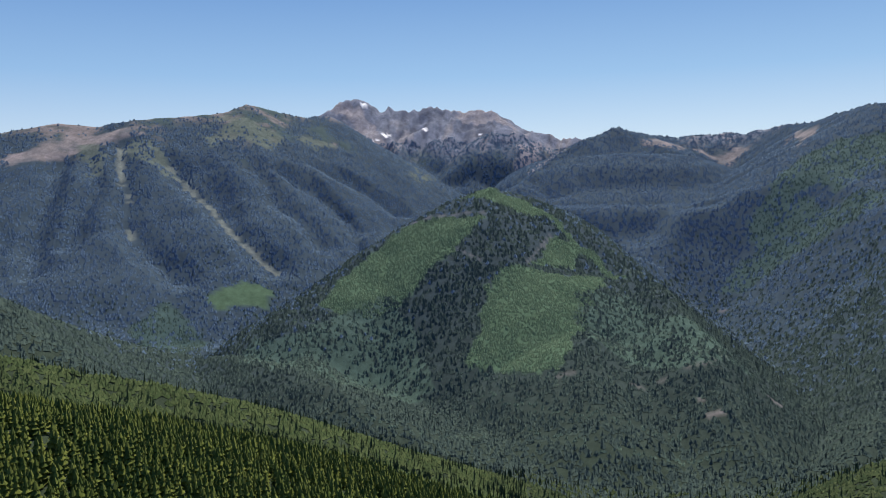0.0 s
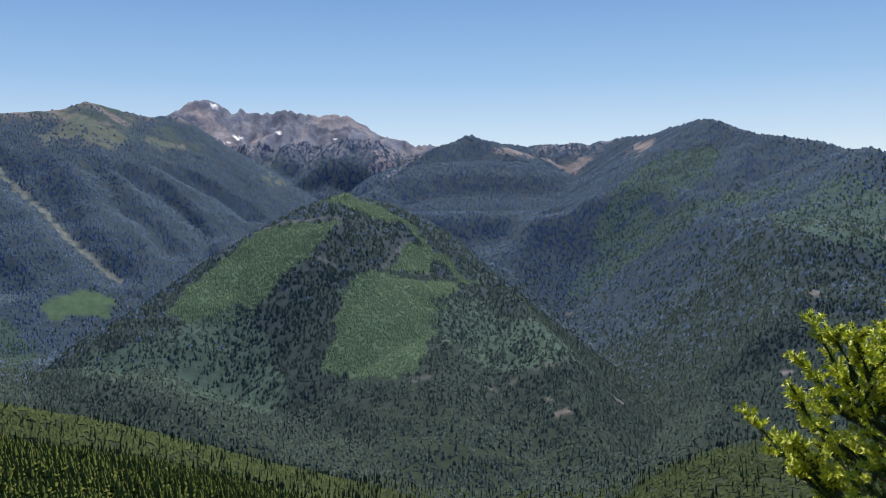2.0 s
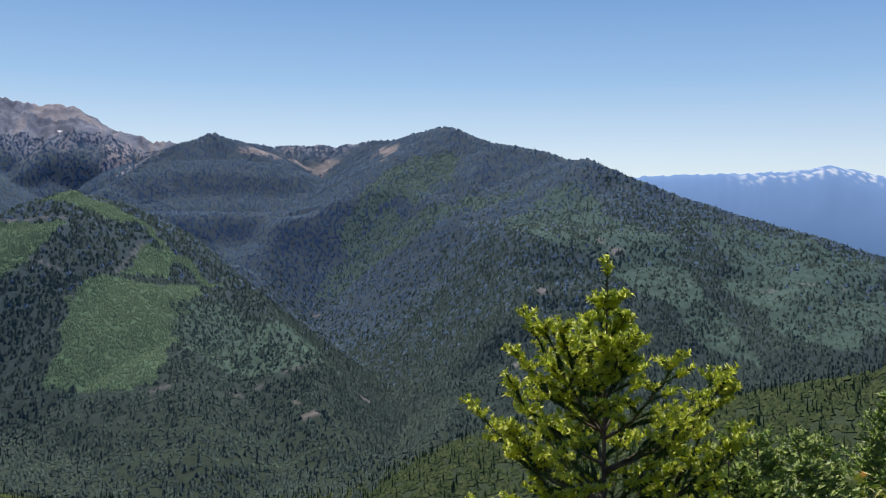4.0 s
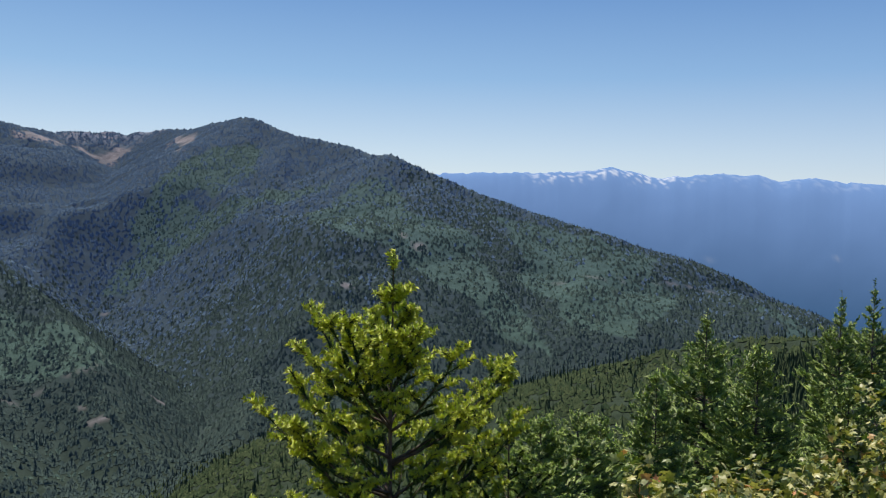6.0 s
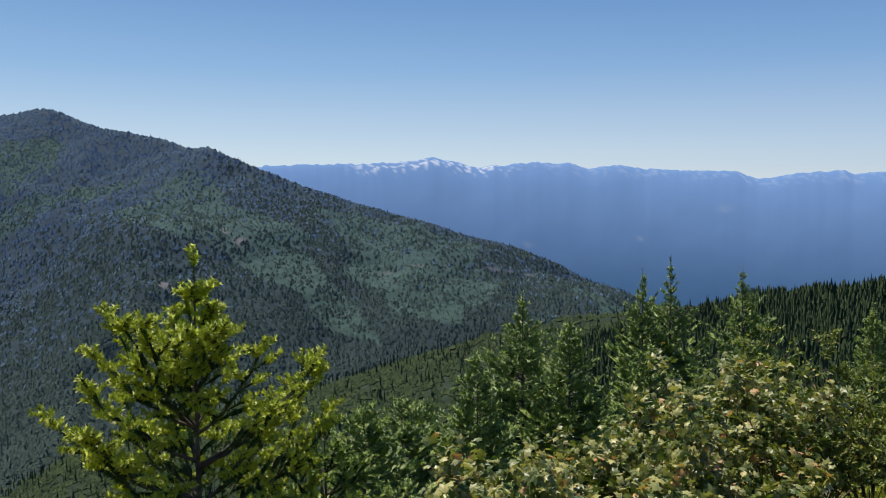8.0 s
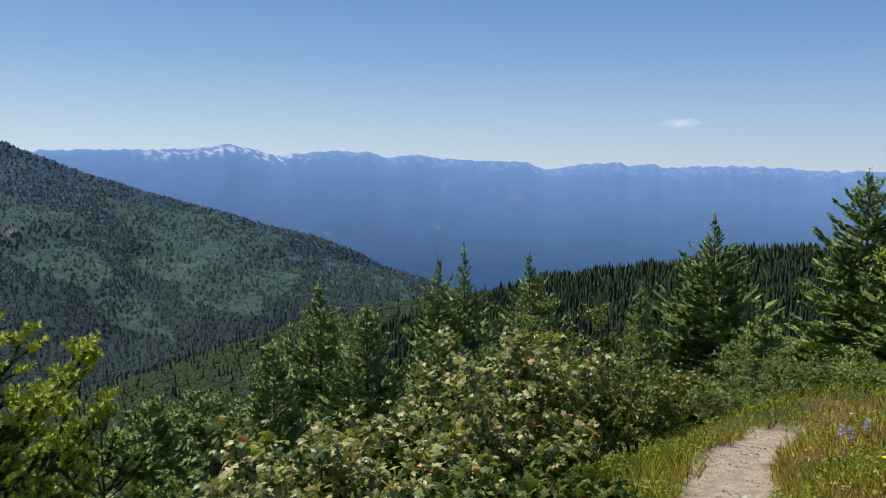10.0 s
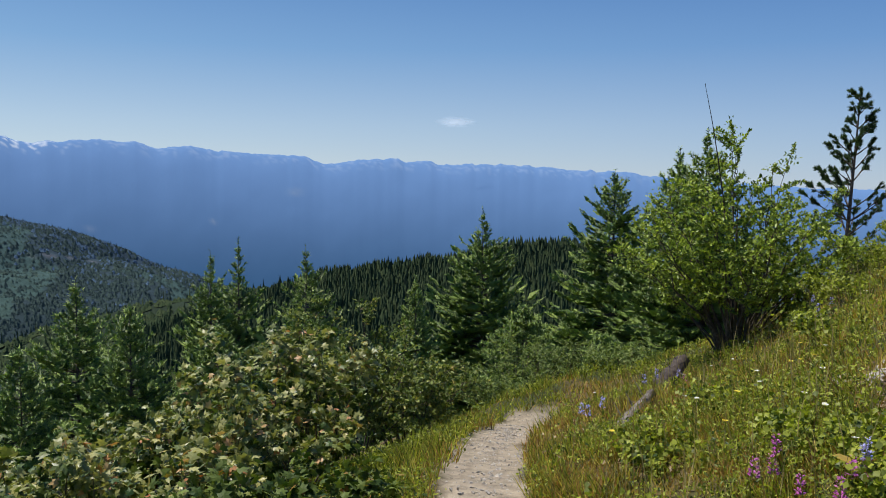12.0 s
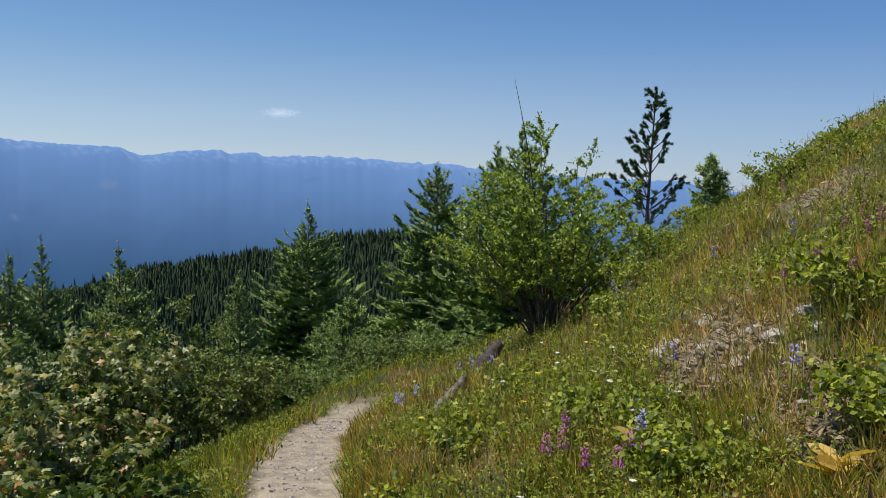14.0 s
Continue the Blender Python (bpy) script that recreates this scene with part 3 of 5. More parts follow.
# ---- forests ----
def cones(x, y, z, height, width, sides, tiers, seed):
    """Conifers as stacked, uneven cones; arrays in, verts and triangles out."""
    rng = np.random.default_rng(seed)
    count = len(x)
    vs, fs, own = [], [], []
    base = 0
    spin = rng.uniform(0, 6.28, count)
    for t in range(tiers):
        lo, hi = t / tiers * 0.86 + 0.04, min(1.0, (t + (1.05 if tiers > 3 else 1.45)) / tiers * 0.86 + 0.04) if t < tiers - 1 else 1.0
        rad = width * (1 - lo) ** 0.8 * 0.5
        a = spin[:, None] + np.arange(sides)[None] * 2 * np.pi / sides + t * 0.7
        rr = rad[:, None] * rng.uniform(0.65, 1.25, (count, sides))
        dz = height[:, None] * rng.uniform(-0.35, 0.2, (count, sides)) / tiers * 0.5
        ring = np.stack([x[:, None] + np.cos(a) * rr, y[:, None] + np.sin(a) * rr, (z + height * lo)[:, None] + dz], -1)
        apex = np.stack([x, y, z + height * hi], -1)[:, None]
        v = np.concatenate([ring, apex], 1).reshape(-1, 3)
        k = np.arange(count)[:, None] * (sides + 1) + base
        s = np.arange(sides)[None]
        fs.append(np.stack([k + s, k + (s + 1) % sides, k + sides + 0 * s], -1).reshape(-1, 3))
        vs.append(v)
        own.append(np.repeat(np.arange(count), sides + 1))
        base += len(v)
    return np.concatenate(vs), np.concatenate(fs), np.concatenate(own)


def mounds(x, y, z, height, width, sides, seed, spires):
    """Conifers in a closed stand: a broad lower cone whose hem follows the slope, a steeper crown on it, and on some a thin leader."""
    rng = np.random.default_rng(seed)
    vs, fs, own, base = [], [], [], 0
    spin = rng.uniform(0, 6.28, len(x))
    gx_ = np.clip((on_ground(x + 8, y) - on_ground(x - 8, y)) / 16, -1, 1)
    gy_ = np.clip((on_ground(x, y + 8) - on_ground(x, y - 8)) / 16, -1, 1)
    every, some = np.arange(len(x)), np.nonzero(rng.uniform(0, 1, len(x)) < 0.16)[0]
    mid = z + 0.8
    tiers = [(every, 0.56 * width, mid, mid + 0.50 * width, sides)]
    if spires:
        tiers += [(every, 0.31 * width, mid + 0.26 * width, mid + 0.62 * width, 4), (some, 0.12 * width, mid + 0.5 * width, z + height, 3)]
    for pick, rad, low, top, k_ in tiers:
        count = len(pick)
        px, py, rad, low, top, wide, sx, sy = (q[pick] for q in (x, y, rad, low, top, width, gx_, gy_))
        a = spin[pick][:, None] + np.arange(k_)[None] * 2 * np.pi / k_
        rr = rad[:, None] * rng.uniform(0.75, 1.25, (count, k_))
        ring = np.stack([px[:, None] + np.cos(a) * rr, py[:, None] + np.sin(a) * rr, low[:, None] + (sx[:, None] * np.cos(a) + sy[:, None] * np.sin(a)) * rr + wide[:, None] * rng.uniform(-0.05, 0.05, (count, k_))], -1)
        v = np.concatenate([ring, np.stack([px, py, top], -1)[:, None]], 1).reshape(-1, 3)
        k = np.arange(count)[:, None] * (k_ + 1) + base
        c = np.arange(k_)[None]
        fs.append(np.stack([k + c, k + (c + 1) % k_, k + k_ + 0 * c], -1).reshape(-1, 3))
        vs.append(v)
        own.append(np.repeat(pick, k_ + 1))
        base += len(v)
    return np.concatenate(vs), np.concatenate(fs), np.concatenate(own)


def on_ground(x, y):
    """Height of the ground sheet itself."""
    n_ = int(np.argmin(np.abs(HEADINGS + 121)))
    u = np.clip(np.interp(np.degrees(np.arctan2(x, y)), -HEADINGS[:n_], np.arange(n_)), 0, n_ - 1.1)
    v = np.clip(np.interp(np.hypot(x, y), RADII, np.arange(len(RADII))), 0, len(RADII) - 1.001)
    i, j = u.astype(int), v.astype(int)
    u, v = u - i, v - j
    return (gz[i, j] * (1 - v) + gz[i, j + 1] * v) * (1 - u) + (gz[i + 1, j] * (1 - v) + gz[i + 1, j + 1] * v) * u


def scatter(count, heading, near, far, seed, choose=None):
    """Places spread evenly over the land in a sector, where choose lets them."""
    rng = np.random.default_rng(seed)
    r = np.sqrt(rng.uniform(near ** 2, far ** 2, count))
    a = np.radians(rng.uniform(min(heading), max(heading), count))
    x, y = -np.sin(a) * r, np.cos(a) * r
    if choose is not None:
        k = choose(x, y, rng)
        x, y = x[k], y[k]
    return x, y, on_ground(x, y), rng


def forest(name, label, mat, places, height, width, sides, tiers, seed):
    x, y, z = places
    v, f, own = mounds(x, y, z, height, width, sides, seed, tiers == 0) if tiers < 1 else cones(x, y, z - 0.4, height, width, sides, tiers, seed)
    me = mesh_from(name, v, f, 3, mat)
    lie = unit(np.stack([-(on_ground(x + 12, y) - on_ground(x - 12, y)) / 24, -(on_ground(x, y + 12) - on_ground(x, y - 12)) / 24, np.ones(len(x))], 1))
    me.attributes.new("lie", "FLOAT_VECTOR", "POINT").data.foreach_set("vector", lie[own].astype(np.float32).ravel())
    return tagged(new(name, me), label, "forest", kind="stuff")


# far conifers are tinted blue for haze, the middle stand slightly
conifers_far_haze = foliage("conifers_far_haze", (0.079, 0.126, 0.188), (0.096, 0.149, 0.207), 0.95, 0.0, slope=0.85)
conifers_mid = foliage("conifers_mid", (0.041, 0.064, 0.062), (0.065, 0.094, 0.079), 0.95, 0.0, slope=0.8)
conifers_young = foliage("conifers_young", (0.070, 0.118, 0.078), (0.102, 0.152, 0.098), 0.95, 0.0, slope=0.6)
conifers_mixed = foliage("conifers_mixed", (0.058, 0.094, 0.082), (0.088, 0.130, 0.102), 0.95, 0.0, slope=0.7)
conifers_ridge = foliage("conifers_ridge", (0.031, 0.054, 0.026), (0.073, 0.098, 0.044), 0.85, 0.05, 0.2, slope=0.45)
conifers_near = foliage("conifers_near", (0.058, 0.086, 0.021), (0.150, 0.175, 0.042), 0.85, 0.05, 0.2, slope=0.4)
conifers_spur = foliage("conifers_spur", (0.044, 0.068, 0.030), (0.074, 0.098, 0.043), 0.95, 0.0, slope=0.7)


def stand(name, label, mat, count, heading, near, far, seed, height, width, sides, tiers, choose=None):
    x, y, z, rng = scatter(count, heading, near, far, seed, choose)
    if far > 3000:
        k = rng.uniform(0, 1, len(x)) > alpine(x, y, z) * 0.93
        x, y, z = x[k], y[k], z[k]
    size = rng.uniform(0.0, 1.0, len(x))
    forest(name, label, mat, (x, y, z), height[0] + (height[1] - height[0]) * size, width[0] + (width[1] - width[0]) * size, sides, tiers, seed + 500)


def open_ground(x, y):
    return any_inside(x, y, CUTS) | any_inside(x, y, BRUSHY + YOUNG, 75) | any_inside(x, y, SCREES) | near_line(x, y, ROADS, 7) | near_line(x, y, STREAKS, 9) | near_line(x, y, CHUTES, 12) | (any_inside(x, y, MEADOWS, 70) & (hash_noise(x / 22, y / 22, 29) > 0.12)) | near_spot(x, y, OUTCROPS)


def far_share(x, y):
    """Share of haze-tinted trees: 0 on the middle hills, 1 on the far mountains."""
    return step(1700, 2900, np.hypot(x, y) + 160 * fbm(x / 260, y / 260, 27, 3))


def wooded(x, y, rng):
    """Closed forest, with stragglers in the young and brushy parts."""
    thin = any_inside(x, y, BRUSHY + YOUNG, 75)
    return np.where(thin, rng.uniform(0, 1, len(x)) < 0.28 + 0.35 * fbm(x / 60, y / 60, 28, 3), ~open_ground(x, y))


stand("forest", "dense conifer forest on the far mountains, coloured blue-green for haze", conifers_far_haze, 110000, (44, -62), 1800, 4350, 1, (7, 11), (8, 11), 4, 0,
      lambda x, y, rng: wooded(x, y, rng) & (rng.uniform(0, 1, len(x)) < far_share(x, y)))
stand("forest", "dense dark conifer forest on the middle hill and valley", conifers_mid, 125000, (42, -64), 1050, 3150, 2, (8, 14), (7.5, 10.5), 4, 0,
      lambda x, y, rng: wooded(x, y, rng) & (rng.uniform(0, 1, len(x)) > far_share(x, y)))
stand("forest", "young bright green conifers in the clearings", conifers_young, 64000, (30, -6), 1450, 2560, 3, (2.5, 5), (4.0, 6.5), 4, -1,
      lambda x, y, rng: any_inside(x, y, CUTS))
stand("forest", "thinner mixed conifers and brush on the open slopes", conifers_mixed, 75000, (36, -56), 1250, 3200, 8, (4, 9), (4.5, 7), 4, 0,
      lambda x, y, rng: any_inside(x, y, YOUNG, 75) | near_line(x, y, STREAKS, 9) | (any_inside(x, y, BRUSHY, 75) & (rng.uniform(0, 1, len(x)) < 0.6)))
stand("forest", "close conifer forest on the spur", conifers_near, 6500, (46, 0), 260, 600, 4, (9, 15), (5.5, 8), 7, 5)
stand("forest", "even conifer forest on the second spur", conifers_spur, 14000, (46, 5), 600, 1180, 5, (9, 15), (6, 8.5), 5, 0)
stand("forest", "dark spired conifer forest on the near ridge", conifers_ridge, 19000, (8, -112), 480, 1180, 6, (10, 17), (6.5, 9), 5, 0)
stand("forest", "tight dark conifers along the ridge crest", conifers_ridge, 15000, (-52, -104), 470, 780, 9, (8, 15), (4.0, 5.8), 5, 2)
stand("forest", "dark conifer forest in the ravine below", conifers_ridge, 6500, (-18, -112), 120, 480, 7, (8, 15), (3.2, 4.8), 6, 3)

# ---- plants close by: building blocks ----
def many(ob):
    """Marks a part made of more pieces than one could count."""
    return tagged(ob, kind="stuff")


def tube(points, radii, sides=6):
    """A bent, tapering stem as quads."""
    p = np.asarray(points, float)
    d = unit(np.gradient(p, axis=0))
    ref = np.where(np.abs(d[:, 2:3]) > 0.9, [[1.0, 0, 0]], [[0, 0, 1.0]])
    s = unit(np.cross(d, ref))
    t = np.cross(d, s)
    a = np.arange(sides) * 2 * np.pi / sides
    v = p[:, None] + np.asarray(radii)[:, None, None] * (np.cos(a)[None, :, None] * s[:, None] + np.sin(a)[None, :, None] * t[:, None])
    i, j = np.meshgrid(np.arange(len(p) - 1), np.arange(sides), indexing="ij")
    k = (j + 1) % sides
    f = np.stack([i * sides + j, i * sides + k, (i + 1) * sides + k, (i + 1) * sides + j], -1).reshape(-1, 4)
    return v.reshape(-1, 3), f


def join(pieces):
    vs, fs, n = [], [], 0
    for v, f in pieces:
        vs.append(v)
        fs.append(f + n)
        n += len(v)
    return np.concatenate(vs), np.concatenate(fs)


OVAL = (np.array([(0, 0, 0), (.35, .25, .07), (.75, .18, .05), (1, 0, -.03), (.75, -.18, .05), (.35, -.25, .07)]),
        np.array([(0, 1, 2), (0, 2, 3), (0, 3, 4), (0, 4, 5)]))
MAPLE = (np.array([(.35, 0, .06), (0, 0, 0), (.10, .46, -.05), (.34, .27, 0), (.66, .50, -.06), (.62, .2, .02), (1, 0, -.08), (.62, -.2, .02), (.66, -.5, -.06), (.34, -.27, 0), (.10, -.46, -.05)]),
         np.array([(0, k, k + 1) for k in range(1, 10)] + [(0, 10, 1)]))
BLADE = (np.array([(0, .5, 0), (0, -.5, 0), (.5, .42, .06), (.5, -.42, .06), (1, 0, 0)]), np.array([(0, 1, 3), (0, 3, 2), (2, 3, 4)]))
KITE = (np.array([(0, 0, 0), (.45, .5, .03), (1, 0, -.04), (.45, -.5, .03)]), np.array([(0, 1, 2), (0, 2, 3)]))
PEBBLE = (np.array([(1, 0, 0), (-1, 0, 0), (0, 1, 0), (0, -1, 0), (0, 0, .6), (0, 0, -.6)]),
          np.array([(0, 2, 4), (2, 1, 4), (1, 3, 4), (3, 0, 4), (2, 0, 5), (1, 2, 5), (3, 1, 5), (0, 3, 5)]))


def spread_shape(shape, pos, along, normal, size, wide=None):
    """Copies of a small shape, each with its own place, direction, face and size, as one mesh."""
    tv, tf = shape
    along = unit(along)
    side = unit(np.cross(normal, along))
    up = np.cross(along, side)
    size = np.broadcast_to(np.asarray(size, float), (len(pos),))
    wide = size if wide is None else np.broadcast_to(np.asarray(wide, float), (len(pos),))
    v = pos[:, None] + tv[None, :, 0:1] * along[:, None] * size[:, None, None] + tv[None, :, 1:2] * side[:, None] * wide[:, None, None] + tv[None, :, 2:3] * up[:, None] * size[:, None, None]
    f = (tf[None] + (np.arange(len(pos)) * len(tv))[:, None, None]).reshape(-1, 3)
    return v.reshape(-1, 3), f


def needles(p0, p1, per_m, length, width, rng, forward=0.55, up=0.35):
    """Needles round many short stem pieces: one thin triangle each."""
    seg = np.linalg.norm(p1 - p0, axis=1)
    n = np.maximum(1, np.round(seg * per_m)).astype(int)
    k = np.repeat(np.arange(len(n)), n)
    pos = p0[k] + (p1 - p0)[k] * rng.uniform(0, 1, (len(k), 1))
    axis = unit((p1 - p0)[k])
    rad = rng.normal(0, 1, (len(k), 3))
    rad[:, 2] += up
    rad = unit(rad - axis * np.sum(rad * axis, 1, keepdims=True))
    d = unit(axis * forward + rad)
    side = unit(np.cross(d, rng.normal(0, 1, (len(k), 3)))) * width * 0.5
    ln = length * rng.uniform(0.7, 1.15, (len(k), 1))
    v = np.stack([pos + side, pos - side, pos + d * ln], 1).reshape(-1, 3)
    return v, np.arange(len(v)).reshape(-1, 3)


needle_dark = foliage("needles_dark", (0.025, 0.060, 0.020), (0.11, 0.18, 0.045), 0.5, 0.35, 0.25, canopy=0.3)
needle_deep = foliage("needles_deep", (0.055, 0.115, 0.026), (0.36, 0.46, 0.11), 0.5, 0.35, 0.25, canopy=0.5)
needle_shaded_core = foliage("needles_shaded_core", (0.018, 0.040, 0.015), (0.035, 0.070, 0.022), 0.8, 0.1)
needle_fresh = foliage("needles_fresh", (0.42, 0.49, 0.06), (0.80, 0.82, 0.16), 0.45, 0.35, 0.5, canopy=0.6)
needle_young = foliage("needles_young", (0.20, 0.30, 0.05), (0.46, 0.56, 0.13), 0.5, 0.35, 0.3, canopy=0.5)
needle_pine = foliage("needles_pine", (0.035, 0.070, 0.030), (0.10, 0.150, 0.060), 0.5, 0.35, 0.25)
bark = plain("bark", (0.07, 0.055, 0.045), (0.20, 0.165, 0.135), 18, 0.95, 0.6)
twig_bark = plain("twig_bark", (0.055, 0.042, 0.032), (0.19, 0.155, 0.12), 30, 0.9, 0.3)
grey_wood = plain("grey_wood", (0.10, 0.08, 0.065), (0.34, 0.29, 0.24), 14, 0.9, 0.8)
dark_wood = plain("dark_wood", (0.04, 0.03, 0.025), (0.14, 0.11, 0.09), 14, 0.9, 0.8)


def conifer(name, label, x, y, top, radius, seed, gap, needle, tuft, mats, base=0.06, rise=(5, 58), taper=0.8, twig_gap=0.07, spire=0.0, lean=(0, 0), group="", dense=8, each_limb=False, outline=None):
    """A fir: trunk, whorls of limbs with side twigs, needles, and the pale new growth at the ends.
    needle: (per metre, length, width); tuft: (count at each tip, length, width)."""
    rng = np.random.default_rng(seed)
    z0 = float(land(np.array([x]), np.array([y]))[0]) - 0.08
    height = top - z0
    tree = thing(name, label, "tree", group, (x, y, z0))
    n = 12
    s = np.linspace(0, 1, n)
    stem = np.stack([lean[0] * s ** 1.5 * height + 0.012 * height * np.sin(s * 7 + seed) * s * (1 - s), lean[1] * s ** 1.5 * height, s * height], 1)
    rad = 0.003 + 0.013 * height * (1 - s) ** 1.1 * (0.7 if height < 4 else 1)
    part_of(tree, "trunk", mesh_from("trunk", *tube(stem, rad, 8), 4, bark, True), "rough grey-brown bark")
    limbs, a0, a1, t0, t1 = [], [], [], [], []
    h = base * height
    while h < height * 0.965:
        f = h / height
        g = gap * (1.25 - 0.5 * f)
        leader = outline and height - h < 0.5
        g *= 1.15 if leader else 1
        for q in range(4 if leader else max(4, int(dense * (1 - 0.45 * f)))):
            az = rng.uniform(0, 2 * np.pi)
            hh = h + rng.uniform(-0.35, 0.35) * g * (0.2 if leader else 0.6 if outline else 1)
            ff = min(hh / height, 0.99)
            prof = (1 - ff) ** taper
            if spire and ff > 1 - spire:
                prof *= 0.5
            length = max(0.045 * height ** 0.5, radius * prof * rng.uniform(0.55, 1.15))
            if outline:
                length = np.interp(height - hh, *zip(*outline)) * rng.uniform(0.75, 1.12)
            el = radians(rise[0] + (rise[1] - rise[0]) * ff ** 1.3 + rng.uniform(-10, 10))
            o = np.array([np.interp(hh, stem[:, 2], stem[:, 0]), np.interp(hh, stem[:, 2], stem[:, 1]), hh])
            m_ = 6
            u = np.linspace(0, 1, m_)
            bend = np.stack([np.cos(az) * np.cos(el) * u, np.sin(az) * np.cos(el) * u, np.sin(el) * u + 0.16 * u ** 2.2 - 0.05 * np.sin(u * 3.1)], 1) * length
            line = o + bend + rng.normal(0, 0.012 * length, (m_, 3)) * u[:, None]
            limbs.append(tube(line, (0.0015 + 0.011 * length * (1 - u)) * 1.0, 4))
            a0 += list(line[1:-1])
            a1 += list(line[2:])
            t0.append(line[-2] * 0.4 + line[-1] * 0.6)
            t1.append(line[-1])
            k = int(length * 0.85 / twig_gap)
            for w in range(k):
                c = 0.2 + 0.78 * (w + rng.uniform(0, 1)) / max(k, 1)
                at_ = int(c * 5)
                d = line[at_ + 1] - line[at_]
                p = line[at_] + d * (c * 5 - at_)
                d = d / math.sqrt(d @ d)
                flat = math.hypot(d[0], d[1]) * (1 if w % 2 else -1) + 1e-9
                across = np.array([d[1] / flat, -d[0] / flat, 0.0])
                tw = (0.42 * length * (1 - c) + 0.05 + 0.02 * length) * rng.uniform(0.6, 1.2)
                dd = d * 0.75 + across * 0.85 + np.array([0, 0, rng.uniform(-0.15, 0.3)])
                dd = dd / math.sqrt(dd @ dd)
                e = p + dd * tw
                a0.append(p)
                a1.append(e)
                t0.append(p + dd * tw * 0.55)
                t1.append(e)
        h += g
    a0.append(stem[-2])
    a1.append(stem[-1])
    t0.append(stem[-1] * 0.85 + stem[-2] * 0.15)
    t1.append(stem[-1])
    if each_limb:
        for q in limbs:
            part_of(tree, "limb", mesh_from("limb", *q, 4, bark, True))
    else:
        many(part_of(tree, "branch_frame", mesh_from("branch_frame", *join(limbs), 4, bark, True), "thin brown limbs"))
    a0, a1, t0, t1 = (np.array(q) for q in (a0, a1, t0, t1))
    k0, k1 = a0[:-1], a1[:-1]
    ln = np.linalg.norm(k1 - k0, axis=1)
    up_ = unit(rng.normal(0, 0.38 if each_limb else 0.9, k0.shape) + np.array([0, 0, 1.0]))
    # near firs: sprays coloured extra dark to stand for shade inside the crown
    many(part_of(tree, "bough", mesh_from("bough", *spread_shape(KITE, k0, k1 - k0, up_, ln * 1.2, np.maximum(ln * 0.5, 0.06) if not each_limb else 0.032), 3, needle_shaded_core if each_limb else mats[0]), "flat green needle sprays along the limbs"))
    many(part_of(tree, "needle_cover", mesh_from("needle_cover", *needles(a0, a1, *needle, rng), 3, mats[0]), "dark green needles"))
    if tuft:
        keep = rng.uniform(0, 1, len(t0)) < tuft[3]
        b0, b1 = t0[keep], t1[keep]
        d = unit(b1 - b0)
        b0, b1 = b1 - d * tuft[4], b1 + d * tuft[4] * 0.35
        if each_limb:
            for sign in (-1, 1):
                e = unit(d * 0.8 + sign * unit(np.cross(d, (0, 0, 1.0))) * 0.75 + np.array([0, 0, 0.12]))
                q = t1[keep] - d * tuft[4] * 0.9
                b0, b1 = np.concatenate([b0, q]), np.concatenate([b1, q + e * tuft[4] * rng.uniform(0.8, 1.3, (len(q), 1))])
        many(part_of(tree, "new_growth", mesh_from("new_growth", *needles(b0, b1, tuft[0] / (1.35 * tuft[4]), tuft[1], tuft[2], rng, 0.45 if each_limb else 0.75, 0.5), 3, mats[1]), "yellow-green new shoots"))
    return tree


# ---- firs below the trail ----
conifer("fir_tree", "young fir with bright yellow-green shoots below the trail", 2.27, 3.85, 1.40, 1.05, 25, 0.19, (560, 0.027, 0.007), (62, 0.029, 0.0115, 1.0, 0.080),
        (needle_dark, needle_fresh), base=0.08, rise=(20, 55), taper=0.5, twig_gap=0.065, dense=9, each_limb=True,
        outline=((0.0, 0.03), (0.1, 0.05), (0.22, 0.09), (0.4, 0.17), (0.6, 0.27), (0.75, 0.40), (0.92, 0.64), (1.2, 0.78), (1.9, 0.9), (4.0, 0.9)))
conifer("fir_tree", "small fir with pale shoots beside the larger young fir", 3.13, 3.95, 0.42, 0.8, 22, 0.19, (500, 0.026, 0.006), (36, 0.026, 0.009, 0.9, 0.055),
        (needle_dark, needle_young), base=0.08, rise=(20, 48), taper=0.55, twig_gap=0.06, each_limb=True,
        outline=((0.0, 0.05), (0.12, 0.08), (0.3, 0.2), (0.6, 0.45), (1.0, 0.65), (1.6, 0.75), (4.0, 0.8)))
DISTANT = [  # x, y, height of the tip above the trail, radius, seed, spire
    (12.50, 10.54, -0.12, 1.35, 31, 0.16), (12.15, 9.10, -0.57, 1.15, 32, 0.0), (9.59, 8.98, -0.83, 0.95, 33, 0.0), (5.78, 7.01, -0.56, 0.75, 34, 0.0), (7.40, 8.27, -1.01, 0.9, 35, 0.0), (23.10, 13.61, -0.17, 1.9, 36, 0.2), (21.73, 13.74, -0.45, 1.8, 37, 0.12), (22.26, 10.80, -0.21, 1.7, 38, 0.16), (23.06, 7.60, -1.13, 1.0, 39, 0.1), (26.53, 6.45, 0.82, 2.1, 40, 0.2), (23.15, 1.85, 2.03, 1.75, 41, 0.1), (21.34, 0.11, 2.51, 1.3, 42, 0.12), (20.35, -0.51, 2.89, 1.3, 43, 0.14), (14.95, -3.75, 2.00, 0.40, 44, 0.0), (14.9, 1.2, -1.10, 0.5, 45, 0.0), (17.5, 3.2, -1.00, 0.9, 46, 0.0), (10.8, 11.6, -2.20, 1.2, 47, 0.0), (16.6, 10.2, -1.60, 1.3, 48, 0.1), (15.5, 13.2, -1.20, 1.5, 49, 0.1)]
